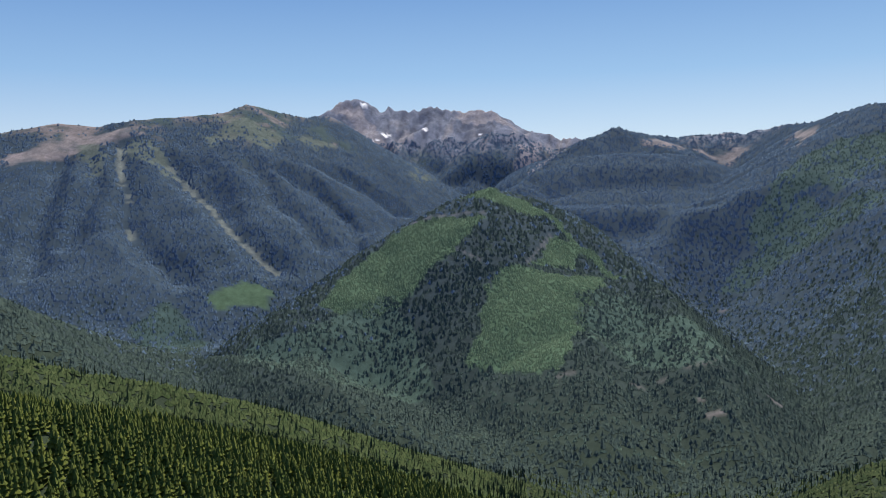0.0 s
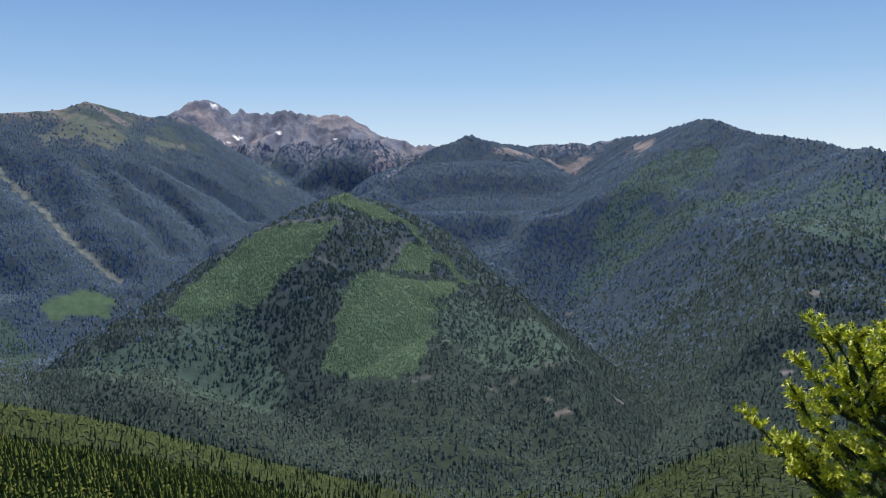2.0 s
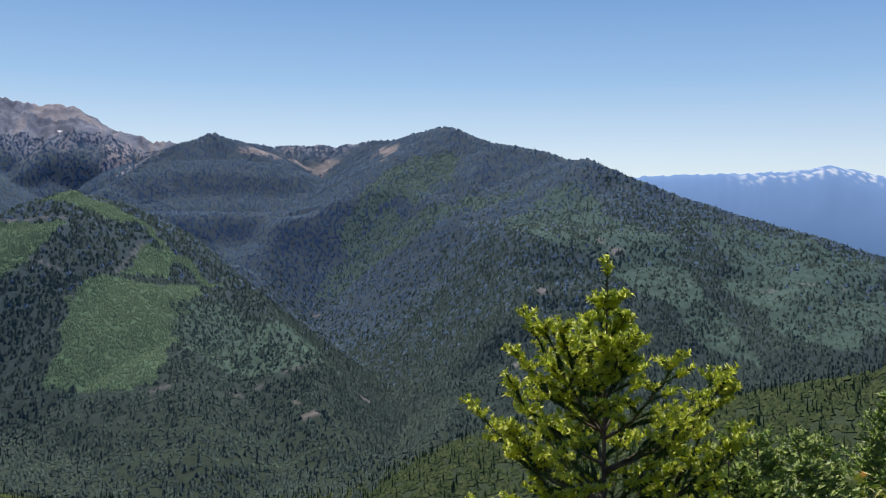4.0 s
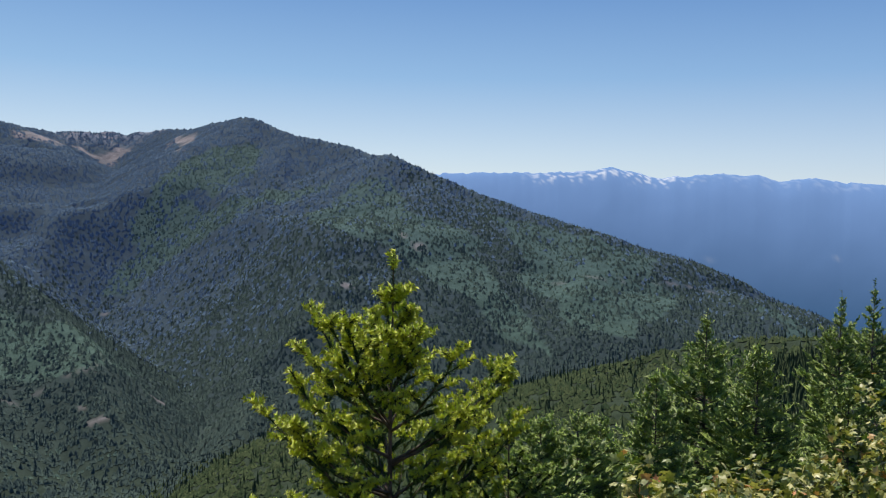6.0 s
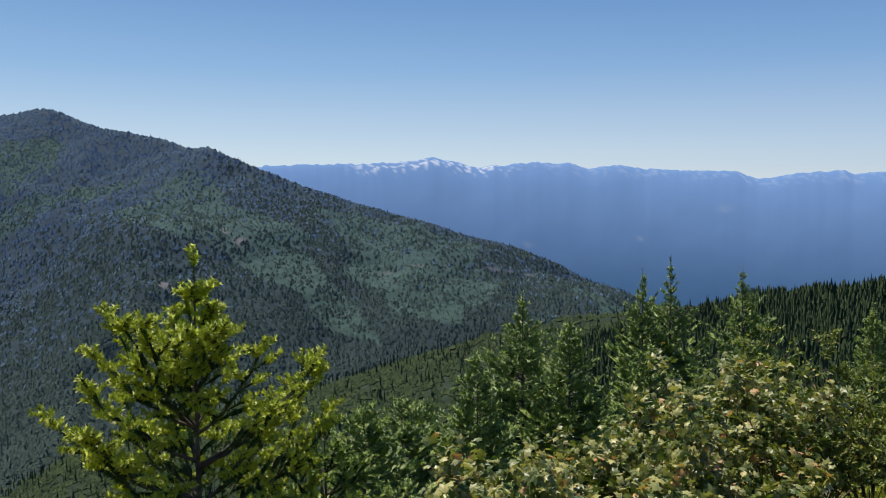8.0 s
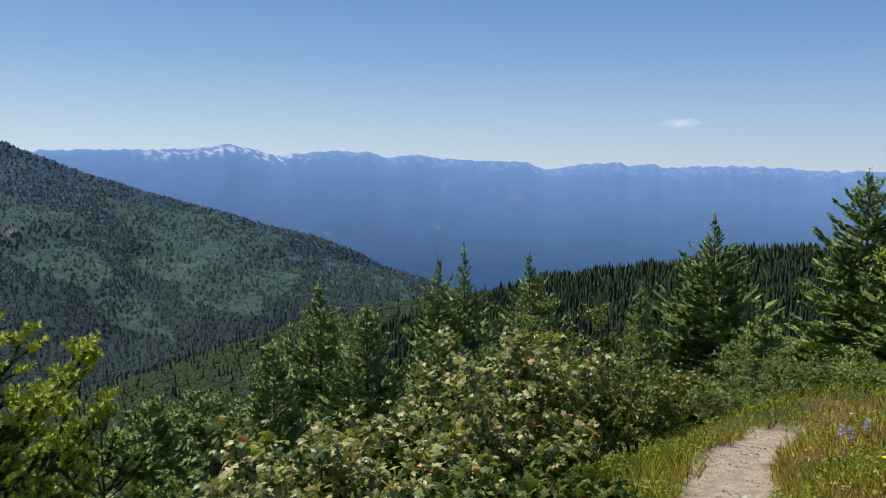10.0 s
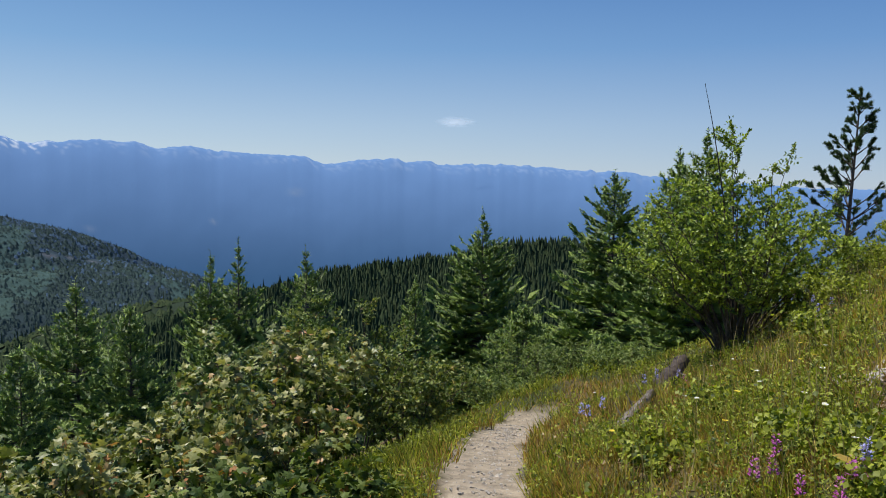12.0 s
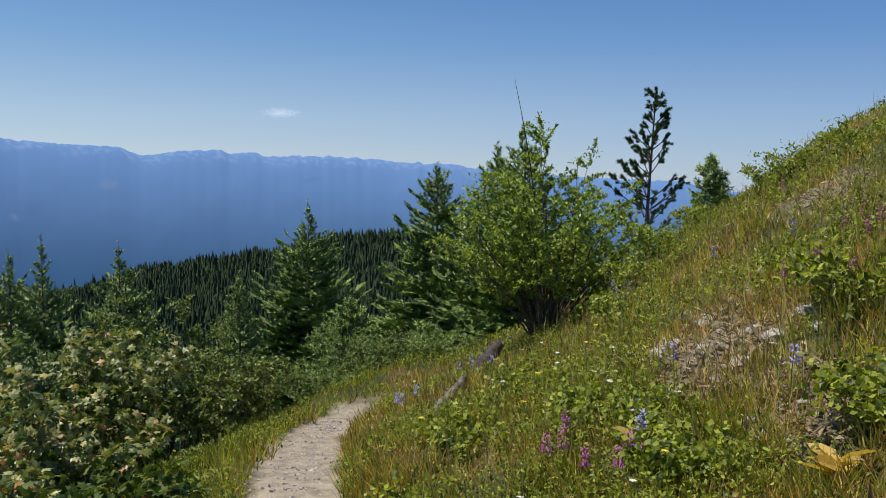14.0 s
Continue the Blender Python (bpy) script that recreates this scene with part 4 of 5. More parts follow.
for x, y, tip, radius, seed, spire in DISTANT:
    radius *= 1.75 if math.hypot(x, y) < 13 else 1.52
    height = tip - float(land(np.array([x]), np.array([y]))[0])
    near_by = math.hypot(x, y) < 13
    conifer("fir_tree", "dense young fir tree with dark green needles on the slope" if height > 3 else "small bushy fir sapling on the grassy slope", x, y, tip, radius, seed,
            0.027 * height + 0.05, (90, 0.058, 0.014) if near_by else (40, 0.10, 0.025), (14, 0.05, 0.014, 0.6, 0.08) if near_by else (12, 0.085, 0.022, 0.6, 0.11),
            (needle_deep, needle_young), base=0.05, rise=(-4, 40), taper=0.82, twig_gap=0.12 if near_by else 0.17, spire=spire, group="firs on the slope", dense=16)


# ---- the pine on the rise ----
def pine_tree(x, y, height, seed):
    rng = np.random.default_rng(seed)
    z0 = float(land(np.array([x]), np.array([y]))[0]) - 0.1
    tree = thing("pine_tree", "slender young pine with tufted needles and a bare lower trunk", "tree", "", (x, y, z0))
    s = np.linspace(0, 1, 12)
    stem = np.stack([0.03 * np.sin(s * 5), -0.12 * s * height * 0.35, s * height], 1)
    part_of(tree, "trunk", mesh_from("trunk", *tube(stem, 0.008 + 0.042 * (1 - s), 8), 4, bark, True), "grey-brown bark")
    limbs, p0, p1 = [], [stem[-1] - [0, 0, 0.16]], [stem[-1]]
    for h in np.linspace(0.24, 0.95, 12):
        for q in range(5 if h < 0.7 else 4):
            az = rng.uniform(0, 6.28)
            d_ = (1 - h) * height
            length = (0.07 + 0.36 * d_ ** 0.85) * rng.uniform(0.55, 1.25)
            el = radians(24 + 30 * h + rng.uniform(-8, 8))
            o = np.array([np.interp(h + rng.uniform(-0.008, 0.008), s, stem[:, k]) for k in range(3)])
            u = np.linspace(0, 1, 6)
            line = o + np.stack([np.cos(az) * np.cos(el) * u, np.sin(az) * np.cos(el) * u, np.sin(el) * u * 0.75 + 0.22 * u ** 2], 1) * length
            limbs.append(tube(line, 0.004 + 0.011 * (1 - u), 4))
            p0.append(line[-1] - unit(line[-1] - line[-2]) * 0.13); p1.append(line[-1])
            for w in range(int(2 + length * 9)):
                c = rng.uniform(0.45, 0.95)
                p = np.array([np.interp(c, u, line[:, k]) for k in range(3)])
                e = p + unit(np.array([np.cos(az) * 1.2, np.sin(az) * 1.2, 0.7]) + rng.normal(0, 0.45, 3)) * 0.13
                limbs.append(tube(np.array([p, (p + e) / 2, e]), np.array([0.005, 0.004, 0.003]), 4))
                p0.append(p * 0.55 + e * 0.45); p1.append(e)
    many(part_of(tree, "branch_frame", mesh_from("branch_frame", *join(limbs), 4, bark, True), "thin dark limbs"))
    many(part_of(tree, "needle_cover", mesh_from("needle_cover", *needles(np.array(p0), np.array(p1), 1500, 0.062, 0.008, rng, 0.9, 0.4), 3, needle_pine), "dark needle tufts"))
    return tree


pine_tree(16.74, -2.91, 3.75, 51)

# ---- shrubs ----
# pale maple leaf colour stands for sun and sheen, the darker one for shade
leaf_maple_lit = foliage("leaves_maple_lit", (0.055, 0.105, 0.018), (0.46, 0.43, 0.15), 0.42, 0.45, 0.2, (0.60, 0.25, 0.12))
leaf_maple_shade = foliage("leaves_maple_shaded", (0.026, 0.055, 0.007), (0.18, 0.23, 0.042), 0.6, 0.25, 0.2, (0.42, 0.13, 0.05))
leaf_berry = foliage("leaves_serviceberry", (0.030, 0.075, 0.014), (0.33, 0.37, 0.10), 0.45, 0.35, 0.22, (0.46, 0.36, 0.10))
leaf_willow = foliage("leaves_willow", (0.045, 0.095, 0.012), (0.50, 0.58, 0.085), 0.40, 0.5, 0.28)
leaf_grey = foliage("leaves_greygreen", (0.09, 0.14, 0.040), (0.31, 0.36, 0.12), 0.6, 0.2, 0.3)
leaf_herb = foliage("leaves_herb", (0.035, 0.065, 0.006), (0.44, 0.47, 0.055), 0.5, 0.35, 0.35)


def shrub(name, label, x, y, height, spread, seed, stems, shape, leaf, per_m, mat, twig=(7, 0.35), low=0.35, upright=0.7, group="", stem_r=0.011, bare=0.0, tilt=0.85, tall=0, top_mat=None):
    rng = np.random.default_rng(seed)
    z0 = float(land(np.array([x]), np.array([y]))[0]) - 0.05
    height -= 0.45 * twig[1]
    bush = thing(name, label, "shrub", group, (x, y, z0))
    pos, along, high = [], [], []
    twigs = []
    for k in range(stems):
        az = 2 * np.pi * (k + rng.uniform(0, 0.8)) / stems
        out, h = spread * np.sqrt(rng.uniform(0.03, 1)), height * rng.uniform(0.72, 1.0)
        h *= 1 - (1 - upright) * (out / spread) ** 2
        if k < tall:
            out, h = spread * 0.2, height * (1.16 - 0.05 * k)
        u = np.linspace(0, 1, 8)
        foot = 0.06 + 0.12 * spread * rng.uniform(0, 1)
        line = np.stack([np.cos(az) * (foot + out * u ** 1.15), np.sin(az) * (foot + out * u ** 1.15), h * u ** 0.92], 1) + rng.normal(0, 0.018 * height, (8, 3)) * u[:, None]
        dz = land(line[:1, 0] + x, line[:1, 1] + y)[0] - z0 - 0.05
        line[:, 2] += dz * (1 - u)
        part_of(bush, "stem", mesh_from("stem", *tube(line, stem_r * (1.15 - u) * rng.uniform(0.7, 1.2), 6), 4, twig_bark, True))
        for w in range(twig[0]):
            c = low + (1 - low) * (w + rng.uniform(0, 1)) / twig[0]
            at_ = min(int(c * 7), 6)
            p = line[at_] + (line[at_ + 1] - line[at_]) * (c * 7 - at_)
            a = rng.uniform(0, 6.28)
            d = unit(np.array([np.cos(a) + 0.5 * np.cos(az), np.sin(a) + 0.5 * np.sin(az), rng.uniform(0.25, 1.1)]))
            ln = twig[1] * rng.uniform(0.5, 1.2) * (0.7 + 0.5 * (1 - c))
            v = np.linspace(0, 1, 4)[:, None]
            tl = p + d * ln * v + np.array([0, 0, -0.12 * ln]) * v ** 2 + rng.normal(0, 0.01, (4, 3)) * v
            twigs.append(tube(tl, stem_r * 0.38 * (1.1 - v[:, 0]), 4))
            m_ = max(2, int(ln * per_m))
            q = rng.uniform(0.12 + bare, 1.02, m_)
            pos.append(p + d * ln * q[:, None] + np.array([0, 0, -0.12 * ln]) * q[:, None] ** 2)
            high.append(np.full(m_, c) + rng.normal(0, 0.06, m_))
            sp = rng.normal(0, 1, (m_, 3))
            along.append(unit(d * 0.6 + unit(sp) * 1.0 + np.array([0, 0, -0.15])))
        m_ = max(3, int(0.25 * per_m))
        pos.append(line[-1] + rng.normal(0, 0.05, (m_, 3)))
        high.append(np.ones(m_))
        along.append(unit(rng.normal(0, 1, (m_, 3)) + np.array([0, 0, 0.25])))
    many(part_of(bush, "twig_frame", mesh_from("twig_frame", *join(twigs), 4, twig_bark, True), "thin brown twigs"))
    pos, along = np.concatenate(pos), np.concatenate(along)
    away = pos * np.array([0.5 / spread, 0.5 / spread, 0.0])
    normal = unit(rng.normal(0, tilt * 0.6, pos.shape) + away + np.array([0, 0, 1.0]))
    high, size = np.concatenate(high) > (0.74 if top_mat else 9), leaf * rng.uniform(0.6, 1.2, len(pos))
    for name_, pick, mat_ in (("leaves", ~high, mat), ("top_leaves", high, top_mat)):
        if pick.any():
            many(part_of(bush, name_, mesh_from(name_, *spread_shape(shape, pos[pick], along[pick], normal[pick], size[pick]), 3, mat_), "top leaves coloured pale as if sunlit, some reddish" if name_ == "top_leaves" else ""))
    return bush


MAPLES = [(3.35, 2.83, 1.45, 0.36, 61), (3.28, 2.47, 1.12, 0.40, 62), (2.80, 2.95, 1.30, 0.42, 63), (4.23, 2.62, 1.18, 0.36, 64), (5.72, 2.90, 1.92, 0.52, 65), (6.08, 2.56, 1.55, 0.40, 75), (4.72, 2.62, 1.35, 0.38, 66),
          (3.68, 1.98, 0.92, 0.34, 67), (2.85, 2.45, 1.05, 0.40, 70), (5.2, 3.5, 1.45, 0.45, 71), (4.2, 3.5, 1.25, 0.42, 72), (5.0, 2.2, 0.95, 0.36, 76)]
for x, y, h, r, seed in MAPLES:
    shrub("maple_shrub", "mountain maple shrub with glossy lobed leaves tinged red", x, y, h, r, seed, 11, MAPLE, 0.060, 88, leaf_maple_shade, twig=(9, 0.19), low=0.5, group="maple shrubs below the trail", stem_r=0.008, tilt=0.9, top_mat=leaf_maple_lit)
for x, y, h, r, seed in [(3.06, 1.45, 0.72, 0.33, 68), (3.60, 1.22, 0.52, 0.28, 69), (2.75, 1.75, 0.85, 0.38, 73), (3.95, 1.62, 0.6, 0.32, 74), (3.3, 1.75, 0.8, 0.34, 77)]:
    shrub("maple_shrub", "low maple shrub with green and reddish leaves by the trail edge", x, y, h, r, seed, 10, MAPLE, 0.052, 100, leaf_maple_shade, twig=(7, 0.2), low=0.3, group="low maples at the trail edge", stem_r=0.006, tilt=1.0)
shrub("serviceberry_shrub", "tall many-stemmed shrub with small glossy leaves", 7.88, 3.02, 2.15, 0.85, 81, 20, OVAL, 0.046, 170, leaf_berry, twig=(15, 0.32), low=0.36, stem_r=0.012, tilt=1.0)
shrub("serviceberry_shrub", "many-stemmed shrub with small glossy leaves and thin stems", 8.2, 2.55, 1.55, 0.65, 82, 16, OVAL, 0.046, 170, leaf_berry, twig=(13, 0.3), low=0.34, stem_r=0.011, tilt=1.0)
shrub("serviceberry_shrub", "shrub with small yellow-green leaves beside the taller shrub", 7.1, 3.2, 1.6, 0.6, 83, 13, OVAL, 0.046, 170, leaf_berry, twig=(13, 0.3), low=0.36, stem_r=0.010, tilt=1.0)
shrub("willow_shrub", "large upright willow bush with bright green leaves", 10.85, -0.80, 2.62, 1.3, 84, 46, OVAL, 0.050, 150, leaf_willow, twig=(15, 0.40), low=0.32, upright=0.62, stem_r=0.015, tall=3, tilt=1.1)
for x, y, h, r, seed in [(14.07, 2.49, 1.25, 0.75, 85), (14.6, 1.85, 0.95, 0.7, 86), (12.9, 2.75, 0.85, 0.55, 87), (13.8, 0.75, 0.6, 0.5, 96)]:
    shrub("willow_shrub", "low bushy willow with small grey-green leaves", x, y, h, r, seed, 16, OVAL, 0.055, 80, leaf_grey, twig=(12, 0.3), low=0.12, upright=0.6, group="low willows", stem_r=0.008)
for x, y, h, r, seed in [(4.15, -1.95, 0.34, 0.26, 88), (11.4, -2.3, 0.42, 0.5, 89), (12.0, -3.0, 0.36, 0.45, 90), (10.4, -2.3, 0.4, 0.45, 91), (12.8, -3.3, 0.34, 0.4, 92), (9.9, -3.55, 0.5, 0.4, 93), (8.3, -3.6, 0.45, 0.4, 94), (11.0, -3.6, 0.38, 0.45, 95), (8.7, -1.7, 0.34, 0.45, 97), (9.4, -1.75, 0.36, 0.4, 98)]:
    shrub("low_shrub", "knee-high leafy green shrub on the hillside", x, y, h, r, seed, 11, OVAL, 0.042, 90, leaf_herb, twig=(8, 0.18), low=0.15, group="low shrubs on the hillside", stem_r=0.004)
for x, y, h, r, seed in [(4.16, -0.88, 0.17, 0.2, 141), (3.82, -1.07, 0.17, 0.16, 142), (3.43, -1.13, 0.2, 0.2, 143), (3.3, -0.45, 0.16, 0.2, 144), (5.6, -0.55, 0.18, 0.25, 145), (4.5, -0.2, 0.16, 0.22, 146), (3.7, 0.05, 0.15, 0.18, 147), (6.6, -1.3, 0.2, 0.3, 148), (3.2, -1.75, 0.24, 0.2, 149)]:
    shrub("herb_clump", "low bright green clump of feathery leaves", x, y, h + 0.04, r, seed, 16, KITE, 0.030, 190, leaf_herb, twig=(7, 0.10), low=0.1, upright=0.5, group="herb clumps on the bank", stem_r=0.002)


# ---- grass and herbs ----
def bank_places(count, near, far, seed, heading=(-60, -124)):
    """Places on the hillside round the trail, thinning with distance."""
    rng = np.random.default_rng(seed)
    r = near * (far / near) ** rng.uniform(0, 1, count)
    a = np.radians(rng.uniform(min(heading), max(heading), count))
    x, y = 0.2 - np.sin(a) * r, -0.3 + np.cos(a) * r
    ty, tz = trail_at(x)
    off = y - ty
    clear = 0.25 + 0.05 * fbm(x * 3, y * 3, 61, 3)
    keep = ((np.abs(off) > clear) | (x > 10.3)) & (off < 2.2)
    return x[keep], y[keep], rng, r[keep]


GRASSES = [("grass", "tufts of green meadow grass", 90000, 101, (0.035, 0.058, 0.006), (0.42, 0.43, 0.05), 0.15, 0.0),
           ("grass", "yellowing dry meadow grass", 72000, 102, (0.13, 0.095, 0.018), (0.74, 0.58, 0.14), 0.13, 0.0),
           ("grass", "reddish brown withered stems among the grass", 52000, 103, (0.17, 0.085, 0.03), (0.56, 0.31, 0.09), 0.13, 0.02)]
for name, label, count, seed, dark, light, tall, taste in GRASSES:
    x, y, rng, r = bank_places(count, 2.3, 19, seed)
    patch = fbm(x * 1.1, y * 1.1, 71, 3)
    tuft = fbm(x * 6, y * 6, 72, 2)
    keep = (rng.uniform(-0.9, 0.9, len(x)) < (patch * (1.1 if seed > 101 else -1.0) + tuft * 1.1 - taste + 0.2)) & (rng.uniform(0, 1, len(x)) > bareness(x, y) * (0.9 if seed == 101 else 0.1)) & ((seed == 101) | (y < trail_at(x)[0]) | (rng.uniform(0, 1, len(x)) < 0.4))
    x, y, r, tuft = x[keep], y[keep], r[keep], tuft[keep]
    ty, tz = trail_at(x)
    verge = np.exp(-((np.abs(y - ty) - 0.45) / 0.25) ** 2)
    size = tall * rng.uniform(0.35, 1.3, len(x)) * (1 + 0.5 * verge * (y > ty)) * (0.8 + 0.5 * tuft)
    along = unit(np.stack([rng.normal(0, 0.45, len(x)), rng.normal(0.08, 0.45, len(x)), np.ones(len(x))], 1))
    normal = rng.normal(0, 1, (len(x), 3))
    pos = np.stack([x, y, land(x, y) - 0.01], 1)
    tagged(new(name, mesh_from(name, *spread_shape(BLADE, pos, along, normal, np.maximum(size, 0.04), 0.0030 + 0.0008 * r * rng.uniform(0.4, 1.3, len(x))), 3,
                               foliage("grass_blades", dark, light, 0.6, 0.3, 0.3))), label, "grass", kind="stuff")

x, y, rng, r = bank_places(20000, 2.4, 17, 111)
keep = (fbm(x * 1.4, y * 1.4, 74, 3) - 0.6 * fbm(x * 1.1, y * 1.1, 71, 3) + rng.uniform(-0.4, 0.4, len(x)) > -0.02) & (rng.uniform(0, 1, len(x)) > bareness(x, y) * 0.97)
x, y, r = x[keep], y[keep], r[keep]
k = np.repeat(np.arange(len(x)), 8)
pos = np.stack([x[k] + rng.normal(0, 0.035, len(k)), y[k] + rng.normal(0, 0.035, len(k)), np.zeros(len(k))], 1)
pos[:, 2] = land(pos[:, 0], pos[:, 1]) + rng.uniform(0.02, 0.15, len(k))
along = unit(rng.normal(0, 1, (len(k), 3)) + np.array([0, 0, 0.3]))
tagged(new("herbs", mesh_from("herbs", *spread_shape(OVAL, pos, along, unit(rng.normal(0, 0.5, (len(k), 3)) + np.array([0, 0, 1.0])), (0.011 + 0.0019 * r[k]) * rng.uniform(0.6, 1.5, len(k))), 3, leaf_herb)),
       "leafy low herbs carpeting the hillside", "herbs", kind="stuff")

# tall seed stalks standing over the grass
x, y, rng, r = bank_places(1500, 3.2, 12, 117, (-84, -124))
pos = np.stack([x, y, land(x, y) - 0.01], 1)
along = unit(np.stack([rng.normal(0, 0.16, len(x)), rng.normal(0.05, 0.16, len(x)), np.ones(len(x))], 1))
tagged(new("seed_stalks", mesh_from("seed_stalks", *spread_shape(BLADE, pos, along, rng.normal(0, 1, pos.shape), rng.uniform(0.18, 0.42, len(x)), 0.0022 + 0.0006 * r), 3,
                                    foliage("seed_stalk", (0.20, 0.14, 0.05), (0.52, 0.42, 0.18), 0.7, 0.2, 0.2))), "thin tan seed stalks standing above the grass", "grass", kind="stuff")

# dead straw, leaf litter and chips on the dry patches
x, y, rng, r = bank_places(30000, 2.6, 10, 113)
keep = rng.uniform(0, 1, len(x)) < np.clip(bareness(x, y) * 1.3, 0, 1) + 0.10
x, y, r = x[keep], y[keep], r[keep]
pos = np.stack([x, y, land(x, y) + rng.uniform(0.004, 0.03, len(x))], 1)
along = unit(np.stack([rng.normal(0, 1, len(x)), rng.normal(0, 1, len(x)), rng.normal(0, 0.25, len(x))], 1))
litter_mat = foliage("dead_straw", (0.09, 0.055, 0.035), (0.50, 0.38, 0.24), 0.85, 0.15, 0.15)
tagged(new("litter", mesh_from("litter", *spread_shape(KITE, pos, along, unit(rng.normal(0, 0.45, (len(x), 3)) + np.array([0, 0, 1.0])), rng.gamma(2.5, 0.018, len(x)) + 0.015, 0.006 + rng.gamma(1.5, 0.006, len(x))), 3, litter_mat)),
       "brown dead straw and leaf litter on the dry bank", "litter", kind="stuff")

# gravel and stones
stone_mat = plain("pale_stone", (0.36, 0.32, 0.27), (0.62, 0.56, 0.48), 6, 0.9, 0.5)
rng = np.random.default_rng(121)
x = rng.uniform(2.4, 10.2, 2600)
ty, tz = trail_at(x)
y = ty + rng.normal(0, 0.15, len(x))
pos = np.stack([x, y, land(x, y)], 1)
tagged(new("gravel", mesh_from("gravel", *spread_shape(PEBBLE, pos, rng.normal(0, 1, pos.shape), rng.normal(0, 0.3, pos.shape) + np.array([0, 0, 1.0]), rng.gamma(2.0, 0.0026, len(x)) + 0.002), 3, stone_mat)),
       "small pale gravel scattered on the trail", "gravel", kind="stuff")


def stone_mesh(seed):
    bm = bmesh.new()
    bmesh.ops.create_icosphere(bm, subdivisions=2, radius=1.0)
    for v in bm.verts:
        n_ = noise.noise(v.co * 1.3 + Vector((seed * 3.1, 0, 0)))
        v.co = v.co * (0.8 + 0.45 * n_)
        v.co.z *= 0.55
    me = bpy.data.meshes.new("stone")
    bm.to_mesh(me)
    bm.free()
    me.materials.append(stone_mat)
    return me


stones = [stone_mesh(k) for k in range(4)]
placed = 0
BIG_STONES = [(4.76, -1.26), (4.16, -1.44), (5.35, -1.45), (5.52, -1.92), (5.08, -1.08), (4.74, -1.17), (4.25, -1.62), (3.9, -1.05), (3.6, -1.35)]
while placed < 83:
    if placed < 9:
        x, y = BIG_STONES[placed]
    elif placed < 69:
        x, y = rng.uniform(3.2, 5.6), rng.uniform(-2.0, -0.9)
    else:
        x, y = rng.uniform(5.8, 8.8), rng.uniform(-3.0, -2.2)
    if placed > 8 and bareness(np.array([x]), np.array([y]))[0] < 0.3 and rng.uniform() < 0.9:
        continue
    s = new("stone", stones[placed % 4])
    z = float(land(np.array([x]), np.array([y]))[0])
    size = rng.uniform(0.045, 0.08) if placed < 9 else 0.012 + rng.gamma(1.5, 0.012)
    s.matrix_world = pose(x, y, z + size * 0.1, rng.uniform(-20, 20), rng.uniform(-20, 20), rng.uniform(0, 360)) @ Matrix.Scale(size, 4)
    tagged(s, "pale weathered stone half sunk in the dry bank", "stone", "stones on the bank")
    placed += 1


# ---- fallen wood ----
def fallen_piece(label, a, b, thick, mat, seed, lift):
    """A weathered, splintered piece of trunk lying on the bank from a to b."""
    rng = np.random.default_rng(seed)
    n_ = 12
    u = np.linspace(0, 1, n_)
    xs, ys = a[0] + (b[0] - a[0]) * u, a[1] + (b[1] - a[1]) * u + 0.008 * np.sin(u * 5 + seed)
    zs = np.interp(u, (0, 1), land(xs[[0, -1]], ys[[0, -1]])) + thick * 0.6 + lift * u
    line = np.stack([xs, ys, zs], 1)
    origin = line[0].copy()
    v, f = tube(line - origin, thick * np.interp(u, (0, 0.08, 0.9, 1), (0.3, 1.0, 0.75, 0.2)) * rng.uniform(0.88, 1.12, n_), 12)
    ridge = 1 + 0.16 * np.sin(np.tile(np.arange(12), n_) * 2.6 + seed)
    axis = np.repeat(line - origin, 12, 0)
    v = axis + (v - axis) * (ridge * rng.uniform(0.9, 1.1, len(v)))[:, None]
    ob = new("fallen_log", mesh_from("fallen_log", v, f, 4, mat, True))
    ob.location = origin
    tagged(ob, label, "log", "fallen wood")
    for k in range(3):
        q = line[2 + 3 * k] - origin
        stub = (tube(np.array([q, q + [0.02, 0.03, 0.06], q + [0.03, 0.08, 0.13]]) + rng.normal(0, 0.006, (3, 3)), np.array([0.010, 0.006, 0.002]), 5))
        part_of(ob, "branch_stub", mesh_from("branch_stub", *stub, 4, mat, True))


fallen_piece("weathered grey splintered log lying in the grass", (5.78, 0.16), (6.62, -0.01), 0.042, grey_wood, 1, 0.05)
fallen_piece("dark log half hidden in the grass", (8.0, -0.02), (9.3, -0.22), 0.09, dark_wood, 2, 0.22)

# the thin dead stem standing by the willow
z = float(land(np.array([10.9]), np.array([-0.15]))[0])
u = np.linspace(0, 1, 9)
dead = new("dead_stem", mesh_from("dead_stem", *tube(np.stack([0.05 * np.sin(u * 4), -0.05 + 0.42 * u ** 2, 3.72 * u], 1), 0.017 * (1.15 - u), 6), 4, dark_wood, True))
dead.location = (10.94, -0.72, z - 0.05)
tagged(dead, "thin bare dead stem standing above the willow bush", "dead stem")

# ---- wild flowers ----
petal = {"violet": plain("petals_violet", (0.30, 0.28, 0.62), (0.50, 0.48, 0.80), 40, 0.6, 0.0), "magenta": plain("petals_magenta", (0.42, 0.07, 0.30), (0.62, 0.18, 0.48), 40, 0.6, 0.0),
         "yellow": plain("petals_yellow", (0.80, 0.60, 0.03), (0.90, 0.75, 0.10), 40, 0.6, 0.0), "cream": plain("petals_cream", (0.75, 0.73, 0.58), (0.88, 0.87, 0.76), 40, 0.6, 0.0)}


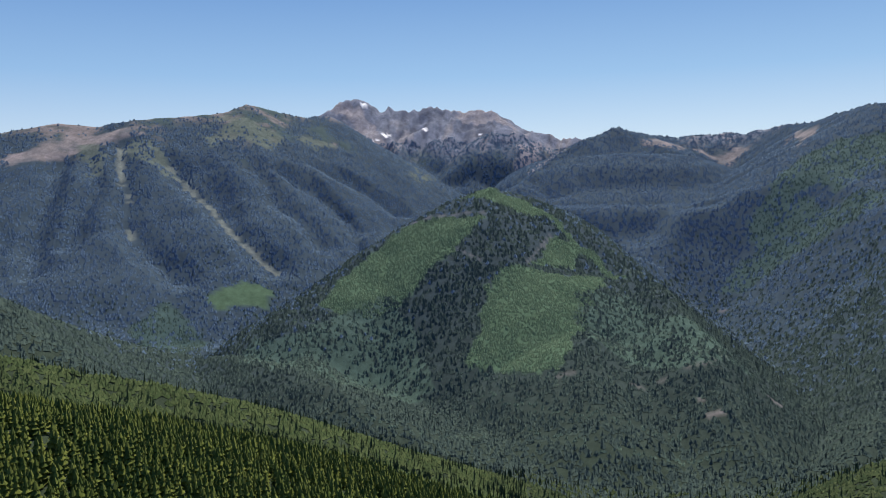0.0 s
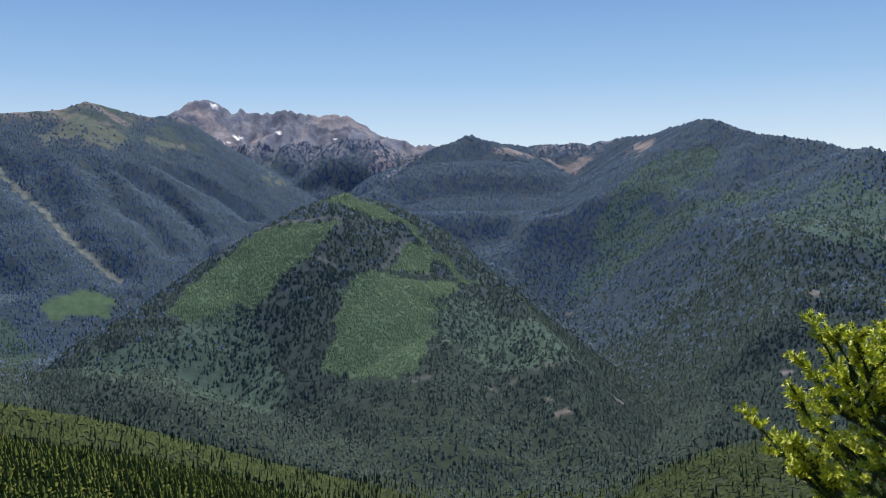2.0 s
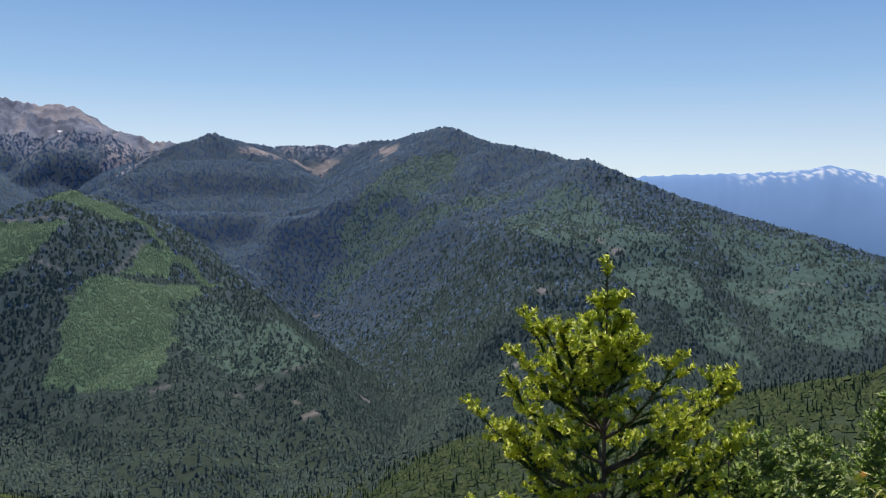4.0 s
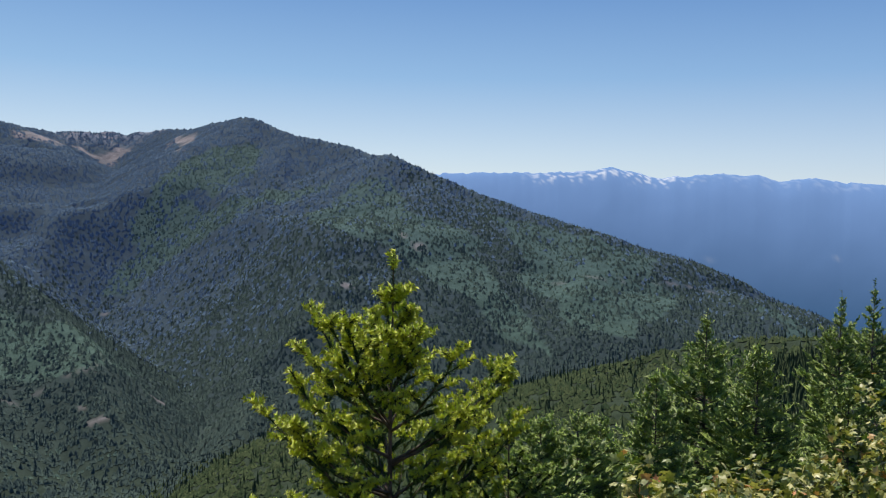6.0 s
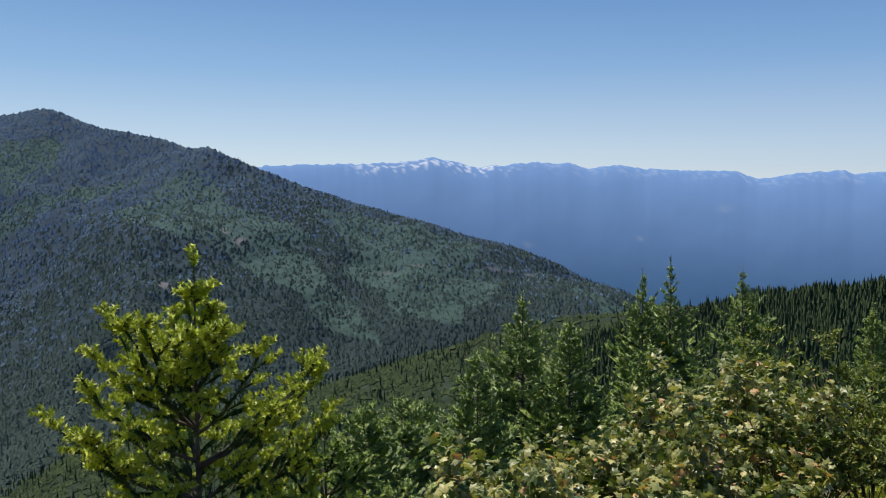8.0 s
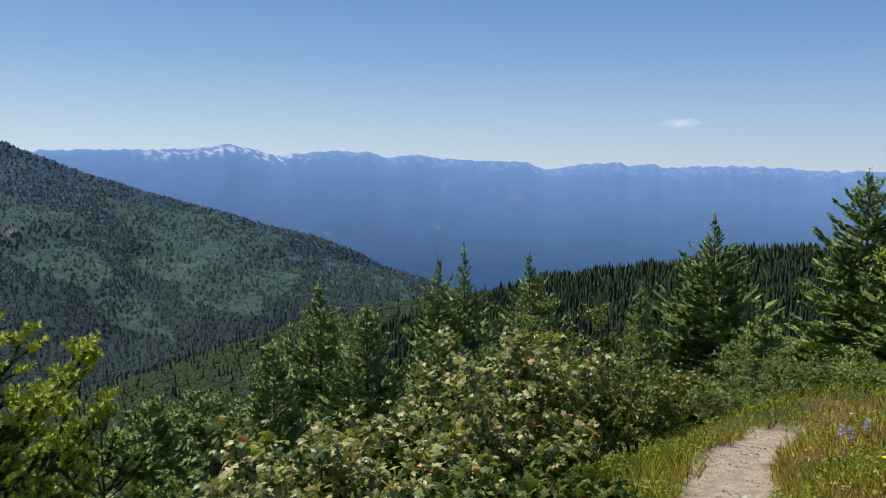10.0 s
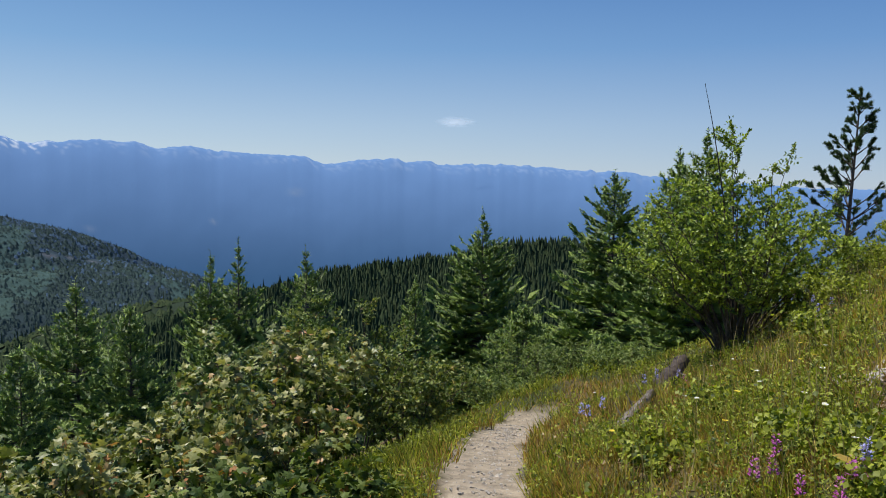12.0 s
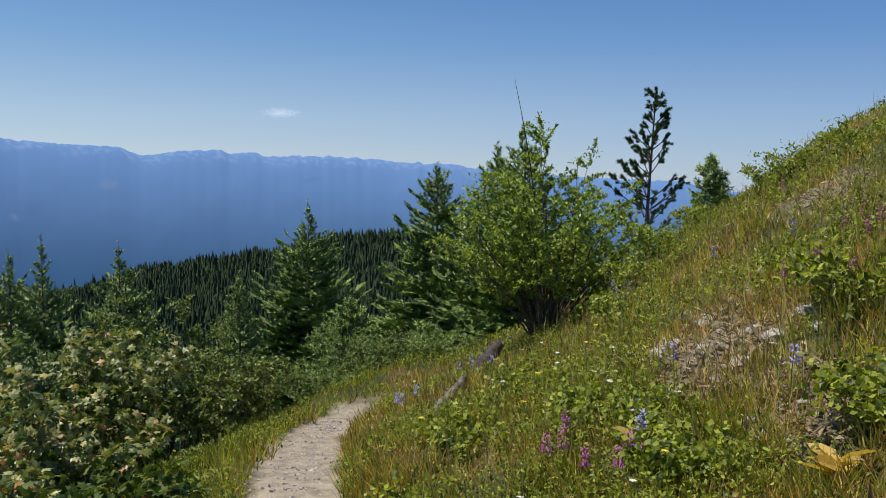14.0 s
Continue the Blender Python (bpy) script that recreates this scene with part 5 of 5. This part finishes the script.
def flower(kind, label, height, seed):
    rng = np.random.default_rng(seed)
    plant = thing("wild_flower", label, "flower", "wild flowers on the bank")
    u = np.linspace(0, 1, 5)
    line = np.stack([0.03 * u ** 2, 0.02 * u ** 2, height * u], 1)
    part_of(plant, "stalk", mesh_from("stalk", *tube(line, 0.0028 * (1.2 - 0.5 * u), 5), 4, leaf_herb, True))
    m_ = 8
    pos = np.stack([np.zeros(m_), np.zeros(m_), rng.uniform(0.05, 0.6, m_) * height], 1)
    a = rng.uniform(0, 6.28, m_)
    part_of(plant, "leaves", mesh_from("leaves", *spread_shape(OVAL, pos, np.stack([np.cos(a), np.sin(a), np.full(m_, 0.6)], 1), np.tile((0.0, 0, 1), (m_, 1)) + rng.normal(0, 0.2, (m_, 3)), 0.05, 0.03), 3, leaf_herb))
    top = line[-1]
    if kind in ("violet", "magenta"):
        m_ = 46
        h = rng.uniform(0, 1, m_)
        a = rng.uniform(0, 6.28, m_)
        pos = top + np.stack([np.cos(a) * 0.008, np.sin(a) * 0.008, (h - 0.75) * 0.085], 1)
        along = np.stack([np.cos(a), np.sin(a), np.full(m_, 0.5)], 1)
        size = 0.018 * (1.25 - 0.7 * h)
    else:
        m_ = 14
        a = np.arange(m_) * 2 * np.pi / m_
        pos = np.tile(top, (m_, 1))
        along = np.stack([np.cos(a), np.sin(a), np.full(m_, 0.35)], 1)
        size = np.full(m_, 0.017)
    bloom = part_of(plant, "blossom", mesh_from("blossom", *spread_shape(OVAL, pos, along, np.tile((0, 0, 1.0), (len(pos), 1)) + rng.normal(0, 0.2, (len(pos), 3)), size), 3, petal[kind]), kind + " petals")
    if kind in ("yellow", "cream"):
        v, f = PEBBLE
        part_of(bloom, "flower_centre", mesh_from("flower_centre", v * 0.006 + top, f, 3, petal["yellow"]), "raised yellow centre")
    return plant


models = {"violet": flower("violet", "wild lupine with a pale violet blossom spike", 0.24, 1), "magenta": flower("magenta", "wild paintbrush with a magenta blossom spike", 0.2, 2),
          "yellow": flower("yellow", "yellow wild daisy among the grass", 0.2, 3), "cream": flower("cream", "cream-white wild flower among the grass", 0.18, 4)}
SPOTS = [("violet", 5.8, 0.35), ("violet", 5.9, 0.3), ("yellow", 4.67, 0.13), ("cream", 5.34, -0.3), ("yellow", 5.17, -0.9), ("yellow", 5.3, -0.95), ("cream", 5.4, -1.05), ("magenta", 3.65, -0.61), ("magenta", 3.5, -0.7),
         ("magenta", 3.45, -0.92), ("magenta", 3.6, -0.85), ("magenta", 3.4, -0.8), ("violet", 3.5, -0.95), ("magenta", 4.35, -2.09), ("magenta", 4.4, -2.15), ("magenta", 4.21, -1.89), ("magenta", 4.25, -1.8), ("violet", 8.39, -1.4),
         ("violet", 8.5, -1.45), ("violet", 8.2, -1.35), ("violet", 7.6, -0.2), ("violet", 7.4, 0.0), ("violet", 7.2, 0.1), ("cream", 8.6, 0.6), ("cream", 4.9, -0.9), ("violet", 3.62, -1.49), ("violet", 4.2, -1.15), ("yellow", 5.74, -0.85), ("yellow", 6.0, -0.98), ("cream", 6.1, -1.01), ("violet", 9.15, -1.43), ("magenta", 5.06, -2.29), ("magenta", 5.0, -2.2), ("magenta", 4.58, -1.94), ("magenta", 4.64, -1.9),
         ("magenta", 3.7, -0.51), ("magenta", 3.75, -0.66), ("violet", 5.93, 0.47), ("violet", 6.2, -1.77), ("cream", 5.8, -0.19)]
rng = np.random.default_rng(131)
while len(SPOTS) < 84:
    r, a = 2.9 * (11 / 2.9) ** rng.uniform(0, 1), radians(rng.uniform(-122, -84))
    SPOTS.append((rng.choice(["violet", "magenta", "yellow", "yellow", "cream", "cream", "cream"]), 0.3 - math.sin(a) * r, -0.4 + math.cos(a) * r))
used = set()
for kind, x, y in SPOTS:
    m_ = pose(x, y, float(land(np.array([x]), np.array([y]))[0]) - 0.01, rng.uniform(-10, 10), rng.uniform(-10, 10), rng.uniform(0, 360))
    if kind in used:
        copy_thing(models[kind], m_)
    else:
        models[kind].matrix_basis = m_
        used.add(kind)

# withered yellow leaves
wilted_mat = foliage("leaves_withered", (0.50, 0.30, 0.05), (0.75, 0.52, 0.14), 0.6, 0.3, 0.3)
for x, y, seed in [(3.65, -0.94, 1), (3.05, -1.46, 2)]:
    rng = np.random.default_rng(seed)
    m_ = 9
    a = rng.uniform(0, 6.28, m_)
    z = float(land(np.array([x]), np.array([y]))[0])
    plant = thing("withered_plant", "withered plant with broad curled orange-yellow leaves", "plant", "withered plants", (x, y, z))
    part_of(plant, "leaves", mesh_from("leaves", *spread_shape(OVAL, np.tile((0, 0, 0.05), (m_, 1)) + rng.normal(0, 0.02, (m_, 3)), np.stack([np.cos(a), np.sin(a), rng.uniform(0, 0.6, m_)], 1),
                                                             rng.normal(0, 0.6, (m_, 3)) + np.array([0, 0, 1.0]), rng.uniform(0.09, 0.15, m_)), 3, wilted_mat))
    part_of(plant, "stalk", mesh_from("stalk", *tube(np.array([(0, 0, -0.02), (0.005, 0, 0.04), (0.01, 0.0, 0.1)]), np.array([0.006, 0.005, 0.002]), 5), 4, wilted_mat, True))
